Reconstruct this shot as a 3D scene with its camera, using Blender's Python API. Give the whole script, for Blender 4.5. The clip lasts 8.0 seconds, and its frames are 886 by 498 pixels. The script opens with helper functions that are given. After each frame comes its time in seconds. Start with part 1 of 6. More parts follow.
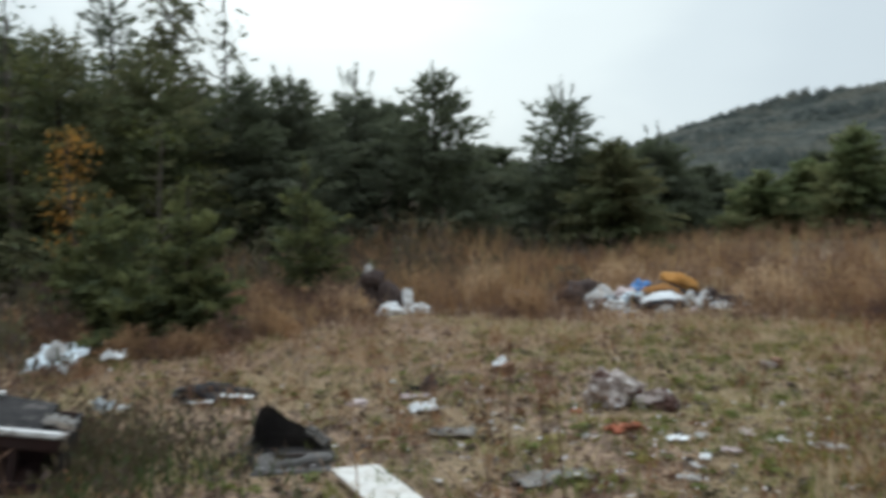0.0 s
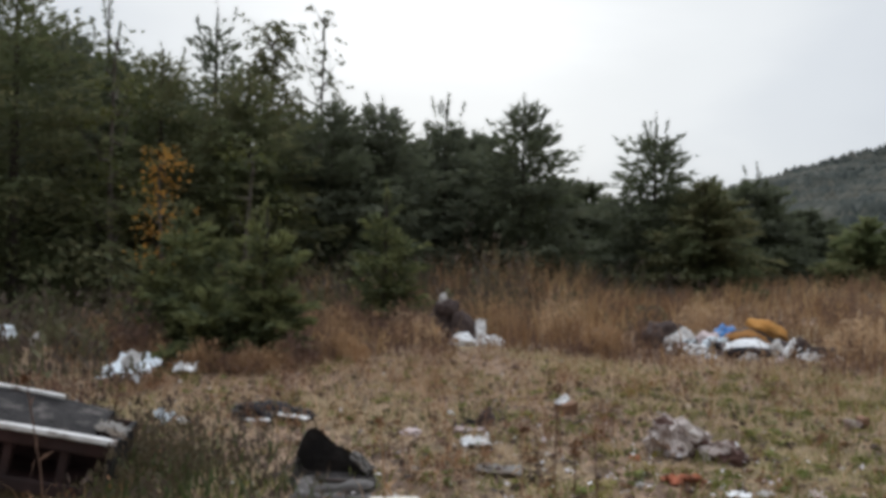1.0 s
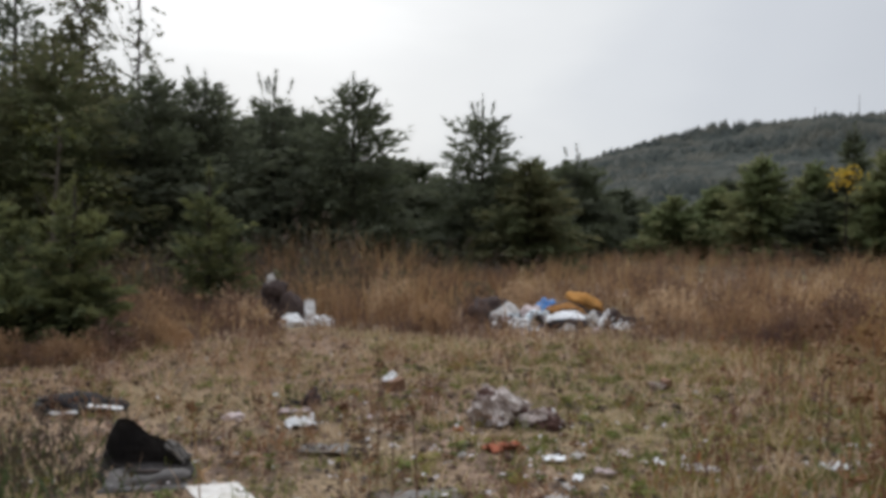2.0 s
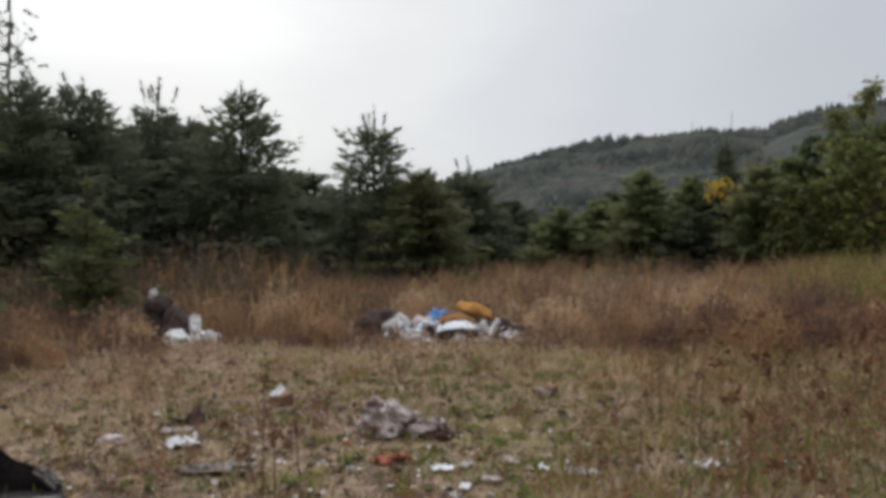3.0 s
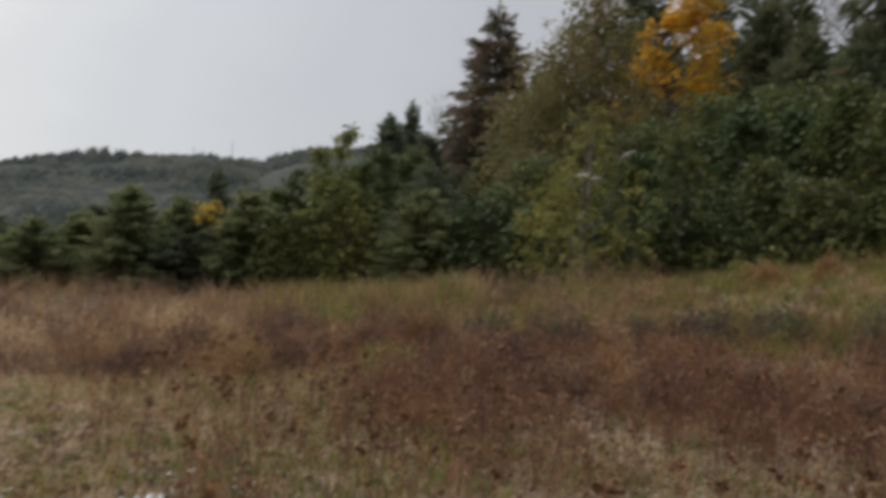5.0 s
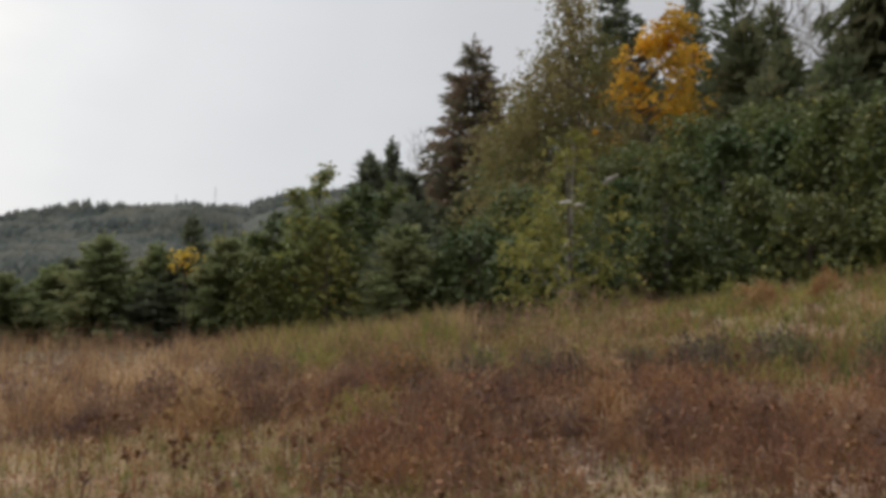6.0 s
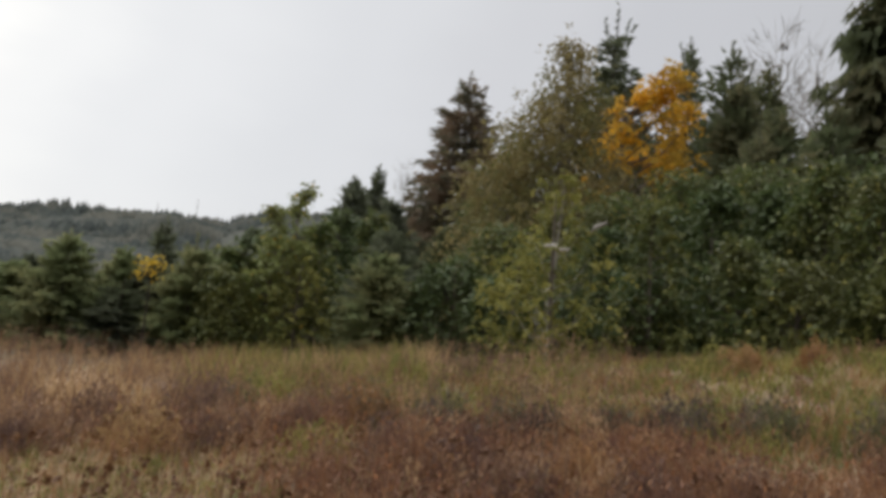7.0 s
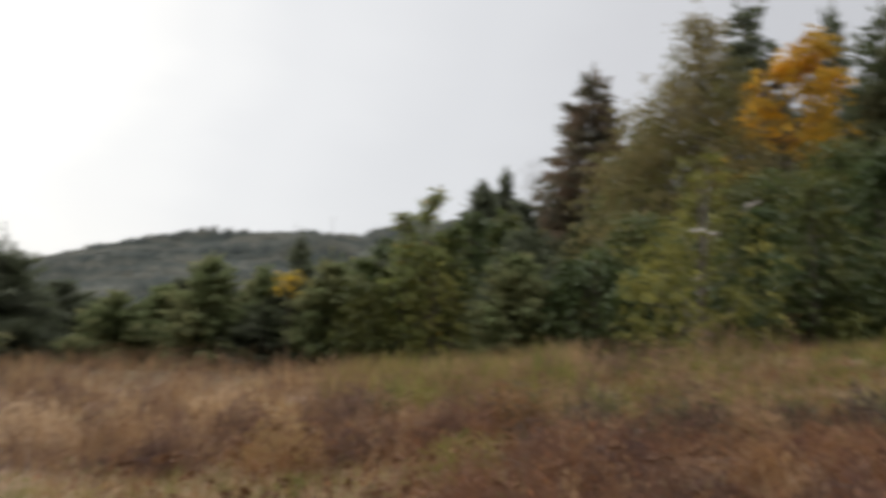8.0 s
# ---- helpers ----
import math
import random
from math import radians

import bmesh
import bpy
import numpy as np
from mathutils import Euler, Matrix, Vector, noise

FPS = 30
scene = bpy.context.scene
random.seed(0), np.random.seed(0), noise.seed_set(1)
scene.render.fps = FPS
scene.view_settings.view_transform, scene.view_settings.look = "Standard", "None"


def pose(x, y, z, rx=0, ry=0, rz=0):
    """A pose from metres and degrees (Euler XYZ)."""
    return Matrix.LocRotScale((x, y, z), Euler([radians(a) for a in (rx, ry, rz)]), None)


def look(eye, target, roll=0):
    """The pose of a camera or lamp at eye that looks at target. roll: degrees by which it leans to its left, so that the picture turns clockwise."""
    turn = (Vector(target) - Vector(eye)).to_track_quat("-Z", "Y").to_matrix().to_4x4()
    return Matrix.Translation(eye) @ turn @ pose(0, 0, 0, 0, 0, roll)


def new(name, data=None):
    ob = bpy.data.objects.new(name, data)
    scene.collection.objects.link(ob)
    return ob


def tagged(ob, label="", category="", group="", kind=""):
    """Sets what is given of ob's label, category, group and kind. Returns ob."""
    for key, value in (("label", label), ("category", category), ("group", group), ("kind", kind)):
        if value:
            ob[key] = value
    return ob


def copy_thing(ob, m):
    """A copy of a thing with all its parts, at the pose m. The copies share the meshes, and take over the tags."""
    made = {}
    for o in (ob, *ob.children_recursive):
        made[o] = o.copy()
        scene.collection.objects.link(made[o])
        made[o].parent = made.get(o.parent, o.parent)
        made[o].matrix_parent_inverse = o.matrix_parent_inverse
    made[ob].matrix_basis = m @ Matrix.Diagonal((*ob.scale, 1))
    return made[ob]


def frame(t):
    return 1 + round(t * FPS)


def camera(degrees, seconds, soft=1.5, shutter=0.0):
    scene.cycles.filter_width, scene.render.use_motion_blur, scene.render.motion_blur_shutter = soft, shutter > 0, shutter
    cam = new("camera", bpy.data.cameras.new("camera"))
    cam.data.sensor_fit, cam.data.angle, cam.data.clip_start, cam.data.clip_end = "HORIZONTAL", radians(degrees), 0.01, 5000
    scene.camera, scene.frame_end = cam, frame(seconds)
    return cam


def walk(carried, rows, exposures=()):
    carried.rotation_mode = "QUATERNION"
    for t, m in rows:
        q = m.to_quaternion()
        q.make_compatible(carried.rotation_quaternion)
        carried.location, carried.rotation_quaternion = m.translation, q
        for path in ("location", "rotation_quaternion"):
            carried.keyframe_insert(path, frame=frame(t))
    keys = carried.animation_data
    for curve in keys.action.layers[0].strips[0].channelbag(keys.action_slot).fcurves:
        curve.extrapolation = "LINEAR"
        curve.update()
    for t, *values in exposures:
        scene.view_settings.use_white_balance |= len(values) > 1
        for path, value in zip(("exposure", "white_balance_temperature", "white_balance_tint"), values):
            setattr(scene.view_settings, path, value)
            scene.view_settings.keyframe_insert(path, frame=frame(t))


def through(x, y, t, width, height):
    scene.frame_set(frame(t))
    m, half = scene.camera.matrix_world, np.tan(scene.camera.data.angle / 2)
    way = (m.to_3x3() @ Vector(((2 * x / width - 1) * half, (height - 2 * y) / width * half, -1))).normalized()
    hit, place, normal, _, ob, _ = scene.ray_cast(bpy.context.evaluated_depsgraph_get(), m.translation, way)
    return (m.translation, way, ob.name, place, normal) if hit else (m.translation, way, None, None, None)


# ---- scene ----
cam = camera(57.0, 8.0, soft=4.1, shutter=0.3)
# seconds, eye x y z, turn rx ry rz
PATH = [
    (0.0, 0.000, 0.000, 1.508, 87.04, 1.40, -4.32),
    (0.2, 0.072, 0.017, 1.507, 87.18, 2.22, -8.50),
    (0.3, 0.108, 0.026, 1.507, 87.56, 1.18, -8.77),
    (0.5, 0.180, 0.043, 1.507, 88.25, -0.63, -7.30),
    (0.8, 0.206, 0.068, 1.497, 88.81, -2.57, -0.65),
    (1.0, 0.223, 0.085, 1.491, 89.26, -1.36, 2.23),
    (1.3, 0.266, 0.096, 1.480, 88.19, 1.15, -1.15),
    (1.5, 0.295, 0.103, 1.472, 87.13, 0.62, -4.21),
    (1.7, 0.298, 0.114, 1.470, 87.11, 0.05, -6.84),
    (2.0, 0.302, 0.130, 1.467, 88.12, -0.87, -9.38),
    (2.1, 0.307, 0.128, 1.468, 88.28, -0.89, -10.07),
    (3.4, 0.364, 0.108, 1.469, 89.99, -0.06, -20.42),
    (3.5, 0.369, 0.107, 1.469, 90.47, 0.10, -21.44),
    (3.8, 0.400, 0.094, 1.466, 91.61, 0.06, -26.12),
    (4.0, 0.421, 0.086, 1.464, 92.23, -0.48, -29.73),
    (4.2, 0.453, 0.095, 1.460, 90.68, -1.18, -31.78),
    (4.5, 0.500, 0.109, 1.453, 90.48, -2.58, -37.67),
    (4.8, 0.646, 0.221, 1.435, 91.13, -3.07, -47.69),
    (5.0, 0.743, 0.296, 1.424, 91.88, -3.53, -51.19),
    (5.2, 0.846, 0.350, 1.429, 93.34, -3.29, -55.02),
    (6.3, 1.412, 0.647, 1.457, 94.81, -0.52, -50.81),
    (6.5, 1.515, 0.701, 1.463, 95.21, -3.01, -51.53),
    (6.8, 1.656, 0.850, 1.470, 95.82, -5.36, -52.92),
    (7.0, 1.750, 0.950, 1.474, 97.00, -5.93, -53.97),
    (7.2, 1.845, 1.036, 1.469, 97.87, -4.24, -54.32),
    (7.5, 1.987, 1.164, 1.462, 97.82, -1.29, -55.98),
    (7.8, 2.121, 1.305, 1.454, 96.70, 0.30, -52.52),
    (8.0, 2.211, 1.399, 1.449, 96.51, -2.98, -44.30),
]
# the clip's camera opens up as it turns to the darker wood
EXPOSURES = [(0.0, -0.34, 6020, 0), (0.5, -0.40, 6230, 6), (1.0, -0.42, 6300, 8), (1.8, -0.48, 6360, 9), (3.5, -0.50, 6450, 9), (4.5, -0.59, 6540, 9), (5.2, -0.44, 6650, 9), (6.3, -0.17, 6800, 9), (8.0, -0.10, 6800, 9)]
walk(cam, [(t, pose(x, y, z, rx, ry, rz)) for t, x, y, z, rx, ry, rz in PATH], EXPOSURES)

# ---- world and sun: bright overcast, glow behind thin cloud low in the north ----
SUN_AZ, SUN_EL = -3.0, 24.0
GLOW = Vector((math.sin(radians(SUN_AZ)) * math.cos(radians(SUN_EL)), math.cos(radians(SUN_AZ)) * math.cos(radians(SUN_EL)), math.sin(radians(SUN_EL))))
world = bpy.data.worlds.new("overcast_sky")
scene.world = world
world.use_nodes = True
wn, wl = world.node_tree.nodes, world.node_tree.links
wn.clear()


def wnode(kind, **kw):
    n = wn.new(kind)
    for k, v in kw.items():
        n.inputs[k].default_value = v
    return n


w_out, w_bg = wn.new("ShaderNodeOutputWorld"), wn.new("ShaderNodeBackground")
w_sky = wn.new("ShaderNodeTexSky")
w_sky.sky_type, w_sky.sun_disc = "NISHITA", False
w_sky.sun_elevation, w_sky.sun_rotation = radians(SUN_EL), radians(SUN_AZ)
w_co = wn.new("ShaderNodeTexCoord")
w_dot = wn.new("ShaderNodeVectorMath")
w_dot.operation = "DOT_PRODUCT"
w_dot.inputs[1].default_value = GLOW
wl.new(w_co.outputs["Generated"], w_dot.inputs[0])
w_map = wn.new("ShaderNodeMapping")
w_map.inputs["Scale"].default_value = (1.0, 1.0, 3.2)
wl.new(w_co.outputs["Generated"], w_map.inputs["Vector"])
w_noise = wnode("ShaderNodeTexNoise", Scale=2.2, Detail=4.0, Roughness=0.5, Distortion=0.3)
wl.new(w_map.outputs[0], w_noise.inputs["Vector"])
w_add = wn.new("ShaderNodeMath")
w_add.operation = "MULTIPLY_ADD"
w_add.inputs[1].default_value = 0.13
wl.new(w_noise.outputs["Fac"], w_add.inputs[0])
wl.new(w_dot.outputs["Value"], w_add.inputs[2])
w_ramp = wn.new("ShaderNodeValToRGB")
w_ramp.color_ramp.interpolation = "EASE"
el = w_ramp.color_ramp.elements
el[0].position, el[0].color = 0.45, (0.46, 0.47, 0.51, 1)
el[1].position, el[1].color = 1.0, (1.5, 1.5, 1.5, 1)
for at, tone in ((0.70, (0.615, 0.635, 0.695, 1)), (0.76, (0.68, 0.70, 0.76, 1)), (0.82, (0.76, 0.785, 0.845, 1)), (0.89, (0.86, 0.885, 0.94, 1)), (0.925, (0.95, 0.972, 1.015, 1)), (0.955, (1.1, 1.11, 1.125, 1))):
    el.new(at).color = tone
w_rng = wn.new("ShaderNodeMapRange")
w_rng.inputs["From Min"].default_value, w_rng.inputs["From Max"].default_value = -0.9, 1.1
wl.new(w_add.outputs[0], w_rng.inputs["Value"])
wl.new(w_rng.outputs[0], w_ramp.inputs["Fac"])
w_scale = wn.new("ShaderNodeVectorMath")
w_scale.operation = "SCALE"
# an overcast sky is brighter overhead than low down
w_sep = wn.new("ShaderNodeSeparateXYZ")
wl.new(w_co.outputs["Generated"], w_sep.inputs[0])
w_zen = wn.new("ShaderNodeMapRange")
w_zen.inputs["From Min"].default_value, w_zen.inputs["From Max"].default_value = 0.42, 1.0
w_zen.inputs["To Min"].default_value, w_zen.inputs["To Max"].default_value = 10.6, 44.0
wl.new(w_sep.outputs["Z"], w_zen.inputs["Value"])
wl.new(w_zen.outputs[0], w_scale.inputs["Scale"])
wl.new(w_ramp.outputs["Color"], w_scale.inputs[0])
w_mix = wn.new("ShaderNodeMix")
w_mix.data_type = "RGBA"
w_mix.inputs["Factor"].default_value = 0.93
wl.new(w_sky.outputs[0], w_mix.inputs["A"])
wl.new(w_scale.outputs[0], w_mix.inputs["B"])
wl.new(w_mix.outputs["Result"], w_bg.inputs["Color"])
w_bg.inputs["Strength"].default_value = 0.1
wl.new(w_bg.outputs[0], w_out.inputs["Surface"])

sun_data = bpy.data.lights.new("sun", "SUN")
sun_data.energy, sun_data.angle, sun_data.color = 0.7, radians(25), (1.0, 0.97, 0.93)
sun = new("sun", sun_data)
sun.matrix_world = look(GLOW * 100, (0, 0, 0))


# ---- materials ----
def tree_of(name):
    m = bpy.data.materials.new(name)
    m.use_nodes = True
    return m, m.node_tree.nodes, m.node_tree.links, m.node_tree.nodes["Principled BSDF"]


def rgba(c):
    return (c[0], c[1], c[2], 1)


def mix_rgb(n, l, fac, a, b):
    m = n.new("ShaderNodeMix")
    m.data_type = "RGBA"
    for sock, v in (("Factor", fac), ("A", a), ("B", b)):
        if isinstance(v, (int, float)):
            m.inputs[sock].default_value = v
        elif isinstance(v, tuple):
            m.inputs[sock].default_value = rgba(v)
        else:
            l.new(v, m.inputs[sock])
    return m.outputs["Result"]


def noise_of(n, l, scale, detail=5.0, low=0.35, high=0.65, world_space=True, stretch=None):
    co = n.new("ShaderNodeNewGeometry" if world_space else "ShaderNodeTexCoord")
    out = co.outputs["Position" if world_space else "Object"]
    if stretch:
        mp = n.new("ShaderNodeMapping")
        mp.inputs["Scale"].default_value = stretch
        l.new(out, mp.inputs["Vector"])
        out = mp.outputs[0]
    t = n.new("ShaderNodeTexNoise")
    t.inputs["Scale"].default_value, t.inputs["Detail"].default_value = scale, detail
    l.new(out, t.inputs["Vector"])
    r = n.new("ShaderNodeMapRange")
    r.inputs["From Min"].default_value, r.inputs["From Max"].default_value = low, high
    l.new(t.outputs["Fac"], r.inputs["Value"])
    return r.outputs[0]


def plant_mat(name, c1, c2, c3, patch=0.5, through=0.3, rough=0.75, rare=None, rare_share=0.06):
    """Leaves and blades: two colours by piece, a third in drifts across the ground, some light through them."""
    m, n, l, b = tree_of(name)
    geo = n.new("ShaderNodeNewGeometry")
    col = mix_rgb(n, l, geo.outputs["Random Per Island"], c1, c2)
    col = mix_rgb(n, l, noise_of(n, l, patch, 4.0, 0.46, 0.60), col, c3)
    if rare:
        k = n.new("ShaderNodeMath")
        k.operation = "MULTIPLY"
        k.inputs[1].default_value = 37.0
        l.new(geo.outputs["Random Per Island"], k.inputs[0])
        f = n.new("ShaderNodeMath")
        f.operation = "FRACT"
        l.new(k.outputs[0], f.inputs[0])
        g = n.new("ShaderNodeMath")
        g.operation = "LESS_THAN"
        g.inputs[1].default_value = rare_share
        l.new(f.outputs[0], g.inputs[0])
        col = mix_rgb(n, l, g.outputs[0], col, rare)
    l.new(col, b.inputs["Base Color"])
    b.inputs["Roughness"].default_value = rough
    b.inputs["Specular IOR Level"].default_value = 0.25
    tr = n.new("ShaderNodeBsdfTranslucent")
    l.new(col, tr.inputs["Color"])
    mx = n.new("ShaderNodeMixShader")
    mx.inputs[0].default_value = through
    l.new(b.outputs[0], mx.inputs[1])
    l.new(tr.outputs[0], mx.inputs[2])
    l.new(mx.outputs[0], n["Material Output"].inputs["Surface"])
    return m


def solid_mat(name, c1, c2, scale=6.0, rough=0.7, metal=0.0, bump=0.3, stain_or_sheen=None, stain_or_sheen_share=(0.5, 0.72), bump_scale=None):
    """Solid surface: two tones at a fine scale, stains or painted sheen at a coarse one, small relief."""
    m, n, l, b = tree_of(name)
    col = mix_rgb(n, l, noise_of(n, l, scale, 6.0, 0.35, 0.65, False), c1, c2)
    if stain_or_sheen:
        col = mix_rgb(n, l, noise_of(n, l, scale * 0.45, 7.0, stain_or_sheen_share[0], stain_or_sheen_share[1], False), col, stain_or_sheen)
    l.new(col, b.inputs["Base Color"])
    b.inputs["Roughness"].default_value, b.inputs["Metallic"].default_value = rough, metal
    b.inputs["Specular IOR Level"].default_value = 0.3
    if bump:
        bp = n.new("ShaderNodeBump")
        bp.inputs["Strength"].default_value, bp.inputs["Distance"].default_value = bump, 0.02
        l.new(noise_of(n, l, bump_scale or scale * 4, 6.0, 0.2, 0.8, False), bp.inputs["Height"])
        l.new(bp.outputs[0], b.inputs["Normal"])
    return m


def ground_mat():
    m, n, l, b = tree_of("ground_soil_and_thatch")
    col = mix_rgb(n, l, noise_of(n, l, 16.0, 8.0), (0.16, 0.105, 0.075), (0.40, 0.28, 0.19))
    col = mix_rgb(n, l, noise_of(n, l, 3.2, 5.0, 0.52, 0.62), col, (0.135, 0.09, 0.068))
    col = mix_rgb(n, l, noise_of(n, l, 0.55, 7.0, 0.44, 0.72), col, (0.235, 0.19, 0.085))
    col = mix_rgb(n, l, noise_of(n, l, 26.0, 4.0, 0.56, 0.68), col, (0.05, 0.038, 0.03))
    far = n.new("ShaderNodeNewGeometry")
    sep = n.new("ShaderNodeSeparateXYZ")
    l.new(far.outputs["Position"], sep.inputs[0])
    rise = n.new("ShaderNodeMapRange")
    rise.inputs["From Min"].default_value, rise.inputs["From Max"].default_value = 4.0, 12.0
    l.new(sep.outputs["Z"], rise.inputs["Value"])
    woods = mix_rgb(n, l, noise_of(n, l, 0.03, 6.0, 0.4, 0.62), (0.04, 0.047, 0.04), (0.072, 0.074, 0.06))
    dist = n.new("ShaderNodeVectorMath")
    dist.operation = "LENGTH"
    l.new(far.outputs["Position"], dist.inputs[0])
    litter = n.new("ShaderNodeMapRange")
    litter.inputs["From Min"].default_value, litter.inputs["From Max"].default_value = 19.0, 27.0
    l.new(dist.outputs["Value"], litter.inputs["Value"])
    col = mix_rgb(n, l, litter.outputs[0], col, mix_rgb(n, l, noise_of(n, l, 0.8, 5.0), (0.05, 0.055, 0.03), (0.085, 0.075, 0.045)))
    col = mix_rgb(n, l, rise.outputs[0], col, woods)
    l.new(col, b.inputs["Base Color"])
    b.inputs["Roughness"].default_value = 0.95
    b.inputs["Specular IOR Level"].default_value = 0.15
    bp = n.new("ShaderNodeBump")
    bp.inputs["Strength"].default_value, bp.inputs["Distance"].default_value = 0.6, 0.04
    l.new(noise_of(n, l, 22.0, 8.0, 0.2, 0.8), bp.inputs["Height"])
    l.new(bp.outputs[0], b.inputs["Normal"])
    return m


M_GROUND = ground_mat()
M_GRASS = plant_mat("olive_grass", (0.22, 0.2, 0.06), (0.346, 0.279, 0.105), (0.178, 0.179, 0.05), 1.4)
M_GREEN = plant_mat("green_grass", (0.138, 0.16, 0.038), (0.24, 0.235, 0.062), (0.204, 0.175, 0.05), 1.4)
M_PALE = plant_mat("bleached_grass", (0.46, 0.345, 0.21), (0.61, 0.47, 0.30), (0.40, 0.28, 0.165), 1.4)
M_DARKTHATCH = plant_mat("dark_thatch", (0.115, 0.08, 0.062), (0.065, 0.048, 0.04), (0.10, 0.08, 0.045), 1.4)
M_THATCH = plant_mat("dead_thatch", (0.38, 0.25, 0.17), (0.235, 0.15, 0.105), (0.33, 0.235, 0.14), 1.4, rare=(0.32, 0.15, 0.09), rare_share=0.07)
M_DEADLEAF_SHADE = plant_mat("dead_leaves_twigs_and_shade", (0.10, 0.07, 0.055), (0.22, 0.135, 0.09), (0.07, 0.052, 0.042), 1.2, 0.1, rare=(0.46, 0.41, 0.36), rare_share=0.07)
M_STRAW = plant_mat("straw_grass", (0.508, 0.355, 0.217), (0.692, 0.515, 0.335), (0.454, 0.294, 0.173), 0.8)
M_WEED = plant_mat("dry_tan_grass", (0.37, 0.22, 0.115), (0.18, 0.105, 0.066), (0.54, 0.37, 0.19), 0.9)
M_BROWN = plant_mat("dry_brown_weed", (0.243, 0.146, 0.099), (0.119, 0.079, 0.065), (0.443, 0.286, 0.157), 1.3)
M_RED = plant_mat("dry_red_brown_weed", (0.239, 0.119, 0.073), (0.139, 0.075, 0.055), (0.335, 0.182, 0.092), 1.5, rare=(0.36, 0.16, 0.07), rare_share=0.045)
M_RUSTLEAF = plant_mat("rust_curled_leaves", (0.25, 0.135, 0.07), (0.15, 0.085, 0.055), (0.24, 0.175, 0.085), 2.2, 0.2)
M_FRINGE = plant_mat("dark_red_fringe_weed", (0.192, 0.11, 0.086), (0.109, 0.071, 0.057), (0.295, 0.183, 0.115), 1.6)
M_BANK = plant_mat("bank_grass", (0.25, 0.235, 0.062), (0.38, 0.315, 0.105), (0.135, 0.155, 0.048), 1.3)
M_RUST = plant_mat("rust_bank_grass", (0.36, 0.19, 0.075), (0.25, 0.14, 0.07), (0.42, 0.28, 0.13), 0.8)
M_CLUMP = plant_mat("green_tuft", (0.156, 0.19, 0.05), (0.26, 0.26, 0.08), (0.13, 0.15, 0.05), 2.0)
M_DARKWEED = plant_mat("dark_grey_brown_weed", (0.157, 0.117, 0.092), (0.089, 0.072, 0.056), (0.146, 0.14, 0.072), 1.5)
M_HEAD = plant_mat("rust_seed_head", (0.165, 0.08, 0.039), (0.099, 0.052, 0.029), (0.223, 0.118, 0.054), 3.0, 0.1)
M_CLOD = plant_mat("clods_and_rotten_wood", (0.055, 0.04, 0.034), (0.15, 0.095, 0.07), (0.09, 0.06, 0.05), 1.5, 0.0, 0.95)
M_FLAKE = plant_mat("pale_flakes", (0.72, 0.70, 0.68), (0.48, 0.42, 0.40), (0.60, 0.54, 0.52), 2.0, 0.1, 0.7)
M_FIR = plant_mat("fir_needles", (0.093, 0.107, 0.071), (0.154, 0.163, 0.105), (0.126, 0.142, 0.081), 0.7, 0.5)
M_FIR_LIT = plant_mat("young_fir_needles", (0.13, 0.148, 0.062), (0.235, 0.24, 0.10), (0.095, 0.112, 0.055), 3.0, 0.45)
M_FIR_WARM = plant_mat("old_fir_needles", (0.105, 0.114, 0.058), (0.175, 0.16, 0.085), (0.10, 0.118, 0.058), 0.5, 0.5)
M_FIR_OLIVE = plant_mat("olive_fir_needles", (0.174, 0.198, 0.093), (0.288, 0.276, 0.132), (0.18, 0.21, 0.095), 0.8, 0.5)
M_FIR_WEST = plant_mat("dark_olive_fir_needles", (0.117, 0.13, 0.064), (0.193, 0.181, 0.09), (0.121, 0.138, 0.065), 0.8, 0.5)
M_SPRUCE = plant_mat("brown_cedar_sprays", (0.189, 0.152, 0.102), (0.111, 0.115, 0.074), (0.213, 0.148, 0.098), 0.35, 0.45)
M_LEAF = plant_mat("green_broad_leaves", (0.064, 0.092, 0.029), (0.138, 0.158, 0.049), (0.105, 0.11, 0.038), 0.6, 0.36, 0.5, (0.31, 0.28, 0.08), 0.04)
M_LEAF_DARK = plant_mat("dark_broad_leaves", (0.057, 0.085, 0.032), (0.11, 0.143, 0.052), (0.081, 0.1, 0.036), 0.8, 0.3, 0.5)
M_LEAF_YG = plant_mat("yellow_green_leaves", (0.18, 0.185, 0.047), (0.3, 0.266, 0.073), (0.142, 0.146, 0.041), 0.9, 0.4)
M_LEAF_OLIVE = plant_mat("olive_leaves", (0.099, 0.11, 0.032), (0.171, 0.171, 0.052), (0.08, 0.095, 0.03), 0.9, 0.36, 0.55)
M_LEAF_ALDER = plant_mat("yellowing_alder_leaves", (0.136, 0.169, 0.054), (0.256, 0.273, 0.087), (0.191, 0.196, 0.064), 0.8, 0.38, 0.5, (0.52, 0.34, 0.05), 0.035)
M_LEAF_TAN = plant_mat("thin_tan_green_leaves", (0.208, 0.175, 0.071), (0.282, 0.223, 0.099), (0.163, 0.155, 0.057), 0.5, 0.45)
M_LEAF_Y = plant_mat("golden_maple_leaves", (0.56, 0.31, 0.03), (0.76, 0.43, 0.04), (0.42, 0.27, 0.04), 0.5, 0.45)
M_LEAF_ORANGE = plant_mat("dull_orange_leaves", (0.42, 0.21, 0.045), (0.52, 0.28, 0.06), (0.27, 0.19, 0.05), 1.6, 0.35)
